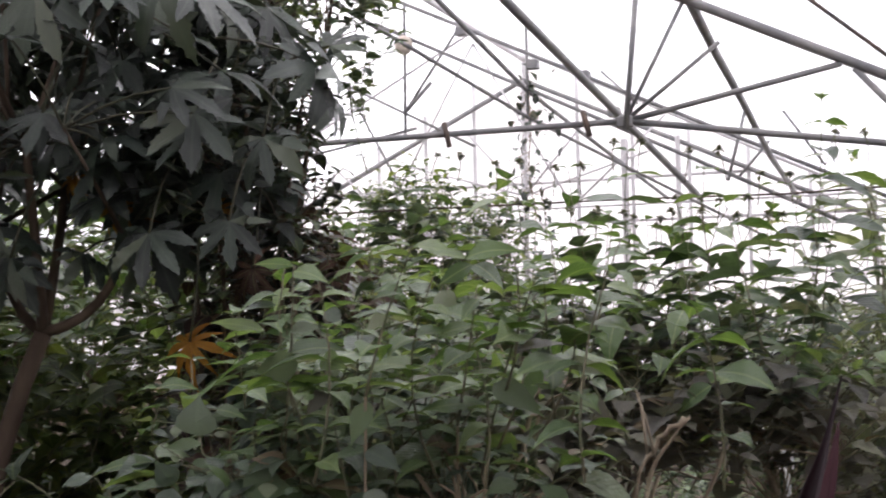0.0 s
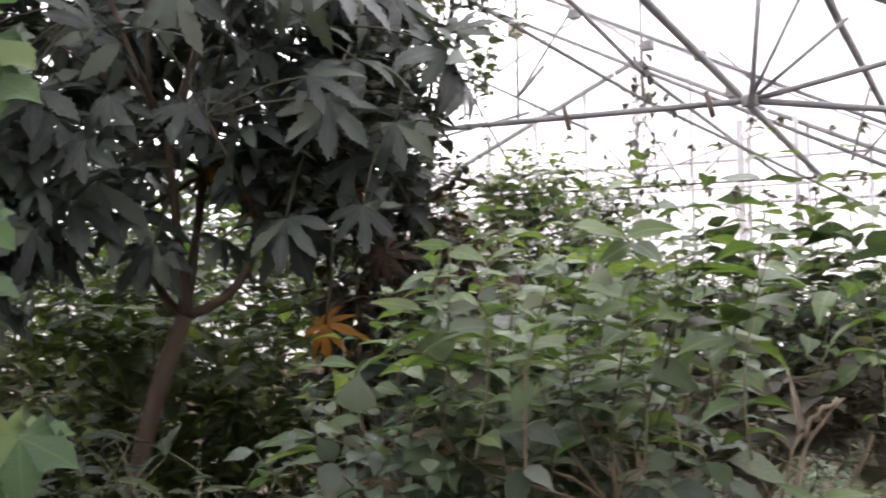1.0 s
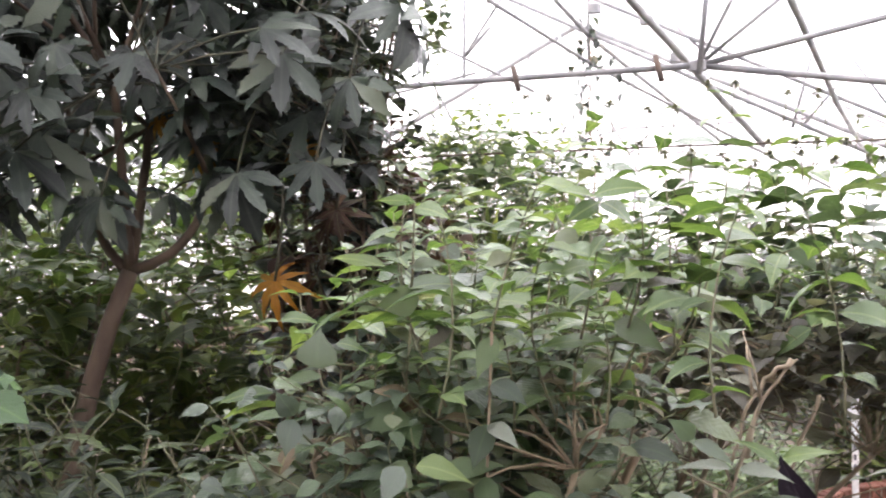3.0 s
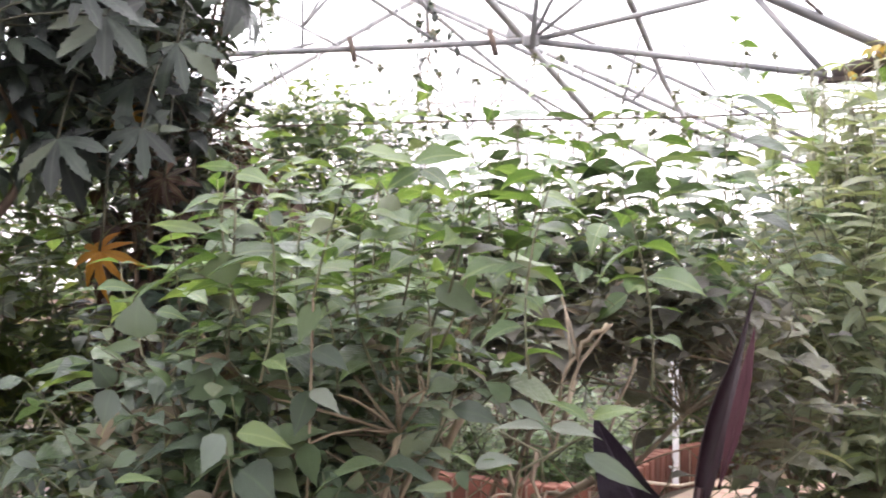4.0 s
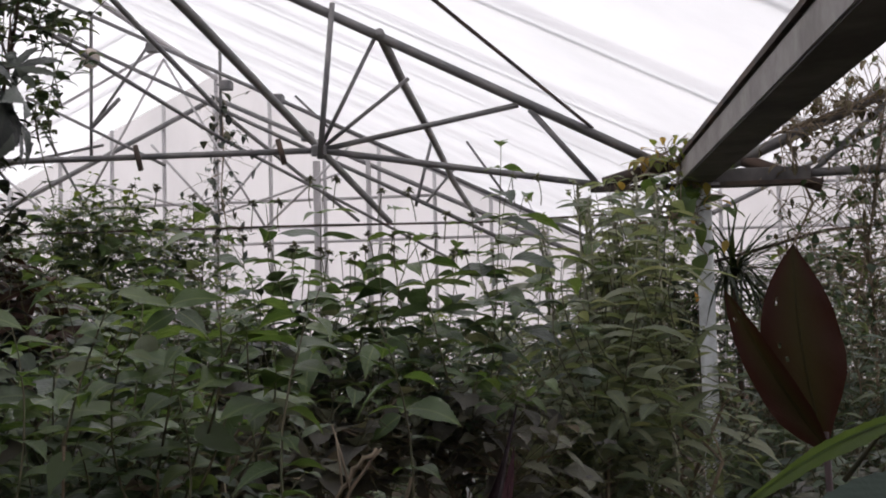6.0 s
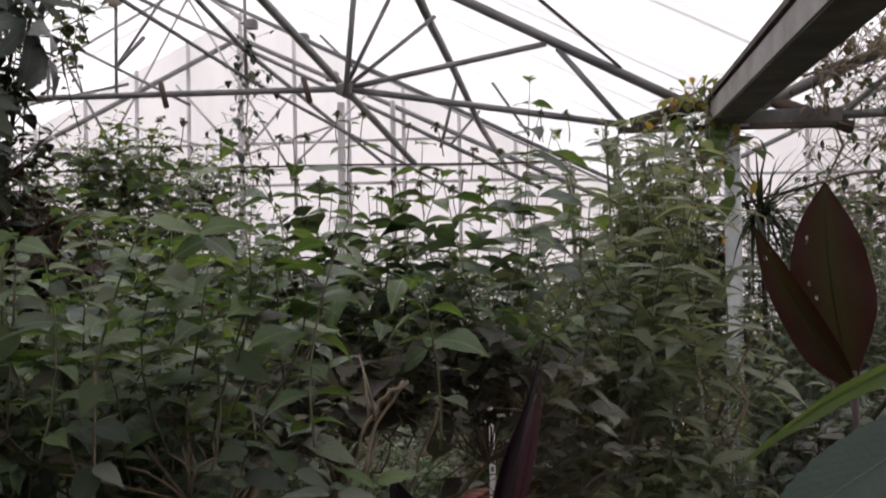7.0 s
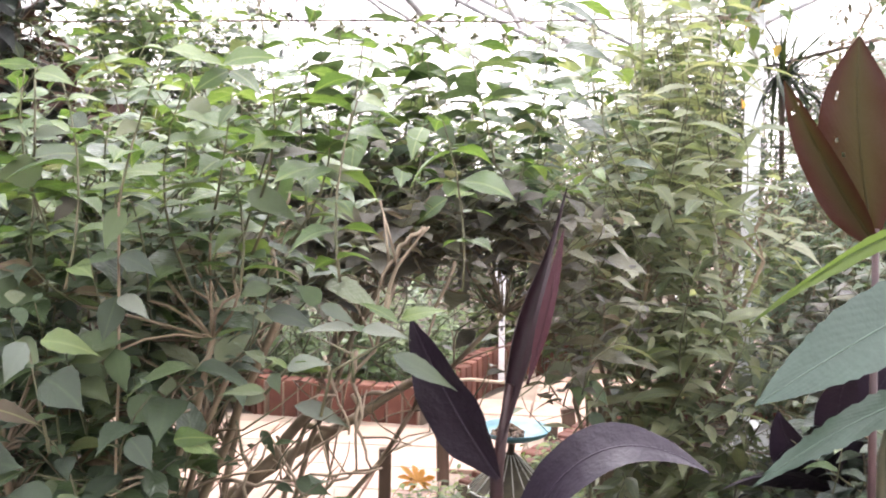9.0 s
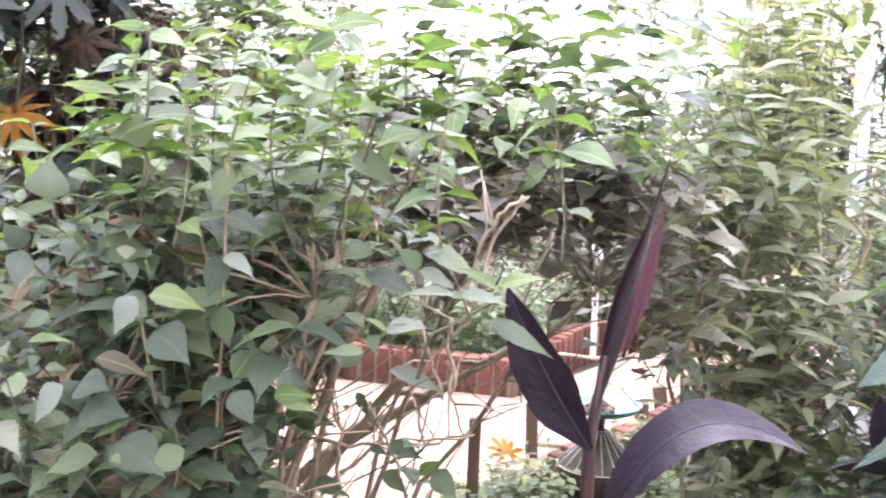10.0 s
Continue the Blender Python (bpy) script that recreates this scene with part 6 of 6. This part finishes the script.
part("dish", lathe("dish", (AX[0] + 0.015, AX[1]), [(0.012, 0.308), (0.09, 0.312), (0.125, 0.328), (0.14, 0.348), (0.136, 0.348), (0.12, 0.334), (0.085, 0.319), (0.004, 0.316)], M_BLUE), stand, "shallow blue enamel dish")
frng = random.Random(9)
food = Pile()
for _ in range(90):
    a, d, r = frng.uniform(0, 6.28), 0.062 * frng.random() ** 0.6, frng.uniform(0.006, 0.013)
    x, y = AX[0] - 0.01 + d * math.cos(a), 4.0 + d * math.sin(a)
    z = 0.318 + r * 0.5 + frng.random() * 0.045 * (1 - d / 0.065)
    v, f = tube_data([(x, y, z + r * math.cos(a)) for a in np.linspace(math.pi, 0, 6)], [max(0.001, r * math.sin(a)) for a in np.linspace(math.pi, 0, 6)], 8)
    food.add(v, f)
solid("mashed_fruit", food.mesh("mashed_fruit", M_FOOD), "brown heap of mashed fruit in the dish", "fruit")


def stake(x, y, top, w, lean=0.0):
    t = solid("wooden_stake", box("wooden_stake", (-w / 2, -w / 2 * 0.7, -0.05), (w / 2, w / 2 * 0.7, top), M_WOOD, 0.004), "short dark wooden stake at the path's edge", "stake", "path stakes")
    t.matrix_basis = pose(x, y, 0, 0, lean, 12)
    return t


stake(-0.74, 3.5, 0.4, 0.042, 1)
stake(-0.64, 4.28, 0.28, 0.05, -1)
stake(-0.215, 4.62, 0.19, 0.055, 1)
stake(-0.12, 4.9, 0.2, 0.06, -9)
rope = [(-0.738, 3.48, 0.385), (-0.7, 3.6, 0.375), (-0.67, 3.8, 0.35), (-0.655, 4.05, 0.3), (-0.645, 4.27, 0.27)]
solid("rope", tube("rope", rope, 0.007, M_ROPE, 8), "pale rope tied between the stakes", "rope")
solid("rope", tube("rope", [(-0.88, 5.19, 0.205), (-0.84, 5.1, 0.24), (-0.6, 4.95, 0.3), (-0.45, 4.95, 0.29), (-0.3, 4.95, 0.33)], 0.008, M_ROPE, 8), "pale rope tied between the stakes", "rope")

tag_v, tag_f, tag_b = blade(0.06, 0.03, OVATE, 0.3, 0.3)
solid("orange_flower", mesh_of("orange_flower", tag_v, tag_f, M_ORANGETAG, True, tag_b), "small orange flower against the white post", "flower", place=pose(0.59, 4.93, 1.56, 70, 20, 40))
lv, lf, lb = L_PALMATE[2]
solid("fallen_leaf", mesh_of("fallen_leaf", lv * 0.11, lf, M_ORANGE, True, lb), "withered orange leaf lying by the path", "leaf", place=pose(-0.72, 4.12, 0.075, 35, 10, 30))

# a few dark leaves hanging at the foot of the grey-green bush
drop = Plant("leafy_shoot", (-0.05, 2.62, 0.0), "single leafy shoot with dark hanging leaves", "plant")
drop.limb([(-0.05, 2.62, -0.02), (-0.04, 2.6, 0.5), (-0.06, 2.56, 0.86), (-0.1, 2.53, 0.93)], [0.005, 0.005, 0.004, 0.003], 6, True)
for p, way, size in (((-0.1, 2.53, 0.93), (-0.5, -0.3, -0.45), 0.09), ((-0.08, 2.54, 0.9), (0.1, -0.5, -0.8), 0.085), ((-0.06, 2.55, 0.88), (0.6, -0.2, -0.5), 0.08), ((-0.05, 2.57, 0.8), (0.5, -0.3, -0.6), 0.075)):
    drop.leaf(p, way, (0, -0.5, 0.8), size, L_POINTED, 0, M_SHRUB)
drop.finish(10)

# loose bare branches through the shrubs
brng = np.random.default_rng(5)


def bare_branch(a, c, b, r0, r1, label):
    t = thing("bare_branch", tuple(a), label, "branch", "bare branches")
    pts = curve3(a, c, b, 12) + np.concatenate([np.zeros((1, 3)), brng.normal(0, 0.006, (11, 3))])
    part("limb", tube("limb", pts, np.linspace(r0, r1, 12), M_TWIG, 8), t)
    for k in (4, 6, 8, 10):
        e = pts[k] + brng.normal(0, 0.08, 3) + (0, 0, 0.06)
        part("twig", tube("twig", curve3(pts[k], (pts[k] + e) / 2 + brng.normal(0, 0.02, 3), e, 5), np.linspace(r1 * 0.8, r1 * 0.3, 5), M_TWIG, 5), t)


bare_branch((-1.6, 2.92, -0.02), (-1.0, 2.92, 0.52), (-0.52, 2.9, 0.79), 0.022, 0.012, "leaning brown branch with bare twigs")
bare_branch((-1.35, 2.85, -0.02), (-1.0, 2.85, 0.5), (-0.8, 2.8, 0.72), 0.024, 0.014, "leaning brown branch with bare twigs")
bare_branch((-0.95, 1.95, 0.0), (-0.85, 1.8, 0.75), (-0.57, 1.75, 1.18), 0.012, 0.007, "pale bare branch among the leaves")


def dry_twig(*pts):
    """A pale dry twig with a side spur, among the bare stems of the near shrub."""
    p = np.array(pts, dtype=float)
    fine = np.concatenate([p[k] + (p[k + 1] - p[k]) * np.linspace(0, 1, 5)[:-1, None] for k in range(len(p) - 1)] + [p[-1:]])
    fine[1:-1] += brng.normal(0, 0.0035, (len(fine) - 2, 3))
    part("dry_twig", tube("dry_twig", fine, np.linspace(0.0048, 0.0022, len(fine)), M_DRYTWIG, 7), near_shrub.top, "pale dry twig")
    q = fine[len(fine) // 2]
    e = q + brng.normal(0, 0.05, 3) + (0, 0, 0.03)
    part("dry_twig", tube("dry_twig", [q, (q + e) / 2 + (0, 0, 0.008), e], [0.003, 0.0022, 0.0015], M_DRYTWIG, 5), near_shrub.top, "pale dry twig")


dry_twig((-0.815, 1.72, 1.085), (-0.734, 1.72, 1.109), (-0.674, 1.72, 1.159), (-0.605, 1.72, 1.182))
dry_twig((-0.609, 1.72, 1.243), (-0.585, 1.72, 1.284), (-0.558, 1.72, 1.332))
dry_twig((-0.356, 1.9, 1.311), (-0.402, 1.9, 1.274), (-0.437, 1.9, 1.206), (-0.458, 1.9, 1.122))
dry_twig((-0.727, 1.7, 1.209), (-0.734, 1.7, 1.142), (-0.745, 1.7, 1.064))
dry_twig((-0.57, 2.0, 1.044), (-0.543, 2.0, 0.966), (-0.521, 2.0, 0.888))
dry_twig((-0.506, 2.0, 1.057), (-0.502, 2.0, 0.923), (-0.506, 2.0, 0.809))
dry_twig((-0.35, 2.3, 1.198), (-0.387, 2.3, 1.098), (-0.418, 2.3, 0.996))
dry_twig((-0.463, 2.2, 1.161), (-0.511, 2.2, 1.014), (-0.659, 2.2, 0.849))
dry_twig((-0.755, 2.0, 0.691), (-0.659, 2.0, 0.784), (-0.521, 2.0, 0.912))
dry_twig((-0.583, 1.7, 1.307), (-0.558, 1.7, 1.335), (-0.551, 1.7, 1.382))
dry_twig((-0.434, 1.9, 1.135), (-0.411, 1.9, 1.239), (-0.347, 1.9, 1.311))
dry_twig((-0.838, 1.95, 0.955), (-0.767, 1.95, 1.007), (-0.675, 1.95, 1.058), (-0.608, 1.95, 1.152))
dry_twig((-0.765, 1.95, 0.799), (-0.671, 1.95, 0.802), (-0.579, 1.95, 0.816), (-0.444, 1.95, 0.84))
dry_twig((-0.626, 2.0, 0.749), (-0.545, 2.0, 0.792), (-0.465, 2.0, 0.829))
dry_twig((-0.564, 1.9, 0.72), (-0.588, 1.9, 0.808), (-0.657, 1.9, 0.914))
dry_twig((-0.774, 1.8, 0.734), (-0.746, 1.8, 0.825), (-0.731, 1.8, 0.935), (-0.726, 1.8, 1.042))
dry_twig((-0.514, 2.0, 0.969), (-0.5, 2.0, 0.878), (-0.476, 2.0, 0.822))
dry_twig((-0.679, 1.8, 0.744), (-0.669, 1.8, 0.843), (-0.627, 1.8, 0.922))

# ---- path, edging and bricks, piece by piece ----
def within(poly, x, y):
    c = False
    for (xa, ya), (xb, yb) in zip(poly, poly[1:] + poly[:1]):
        if (ya > y) != (yb > y) and x < (xb - xa) * (y - ya) / (yb - ya) + xa:
            c = not c
    return c


PATHLINE = [(-6.0, 3.35), (-1.1, 3.45), (-0.72, 3.68), (-0.53, 4.02), (-0.27, 4.47), (-0.05, 4.97), (0.13, 5.47), (0.3, 5.65), (1.6, 5.75), (2.2, 6.6), (0.35, 7.2), (-0.3, 6.4), (-0.86, 5.15), (-6.0, 5.6)]
walkway = thing("path", (-2.0, 4.5, 0.0), "pale terracotta tiled garden path", "path", kind="structure")
pv = [(x, y, 0.012) for x, y in PATHLINE] + [(x, y, -0.06) for x, y in PATHLINE]
nP = len(PATHLINE)
part("bedding", mesh_of("bedding", pv, [tuple(range(nP))] + [(i, nP + i, nP + (i + 1) % nP, (i + 1) % nP) for i in range(nP)], M_MORTAR), walkway, "grey-brown mortar bed")
tv, tf = box_data((-0.146, -0.146, -0.02), (0.146, 0.146, 0.0), 0.004)
tile_mesh = mesh_of("tile", tv, tf, M_TILE)
trng = random.Random(3)
for i in range(-13, 8):
    for j in range(11, 24):
        x, y = i * 0.3 + 0.11, j * 0.3 + 0.08
        if all(within(PATHLINE, x + a, y + b) for a in (-0.1, 0.1) for b in (-0.1, 0.1)):
            part("tile", tile_mesh, walkway, place=pose(x, y, 0.034 + trng.uniform(-0.002, 0.002), trng.uniform(-0.4, 0.4), trng.uniform(-0.4, 0.4), trng.uniform(-0.6, 0.6)))


def brick_row(pts, top, label, depth=0.1):
    """Bricks stood on end, side by side along a line."""
    v, f = box_data((-0.0335, -depth / 2, -top - 0.06), (0.0335, depth / 2, 0.0), 0.005)
    me = mesh_of("brick", v, f, M_BRICK)
    t = thing("brick_edging", (*pts[0], 0.0), label, "edging", "brick edgings", "structure")
    for (xa, ya), (xb, yb) in zip(pts, pts[1:]):
        ln = math.hypot(xb - xa, yb - ya)
        k = max(1, int(ln / 0.076))
        a = math.degrees(math.atan2(yb - ya, xb - xa))
        for i in range(k):
            u = (i + 0.5) / k
            part("brick", me, t, place=pose(xa + (xb - xa) * u, ya + (yb - ya) * u, top + trng.uniform(-0.008, 0.006), trng.uniform(-1.5, 1.5), trng.uniform(-1.5, 1.5), a + trng.uniform(-2, 2)))
        nx, ny = -(yb - ya) / ln * depth * 0.4, (xb - xa) / ln * depth * 0.4
        q = [(xa + nx, ya + ny), (xb + nx, yb + ny), (xb - nx, yb - ny), (xa - nx, ya - ny)]
        part("mortar", mesh_of("mortar", [(x, y, -0.05) for x, y in q] + [(x, y, top - 0.02) for x, y in q], [(3, 2, 1, 0), (4, 5, 6, 7), (0, 1, 5, 4), (1, 2, 6, 5), (2, 3, 7, 6), (3, 0, 4, 7)], M_MORTAR), t, "grey mortar joint")


brick_row([(-4.2, 5.75), (-1.95, 5.62), (-1.66, 5.28), (-0.88, 5.2), (-0.62, 6.15), (-0.35, 6.5), (0.3, 7.3)], 0.2, "red brick edging stood on end round the raised bed")
brick_row([(-0.51, 4.0), (-0.25, 4.44), (-0.03, 4.94), (0.15, 5.43), (0.32, 5.6), (1.6, 5.7)], 0.13, "low red brick edging along the path")
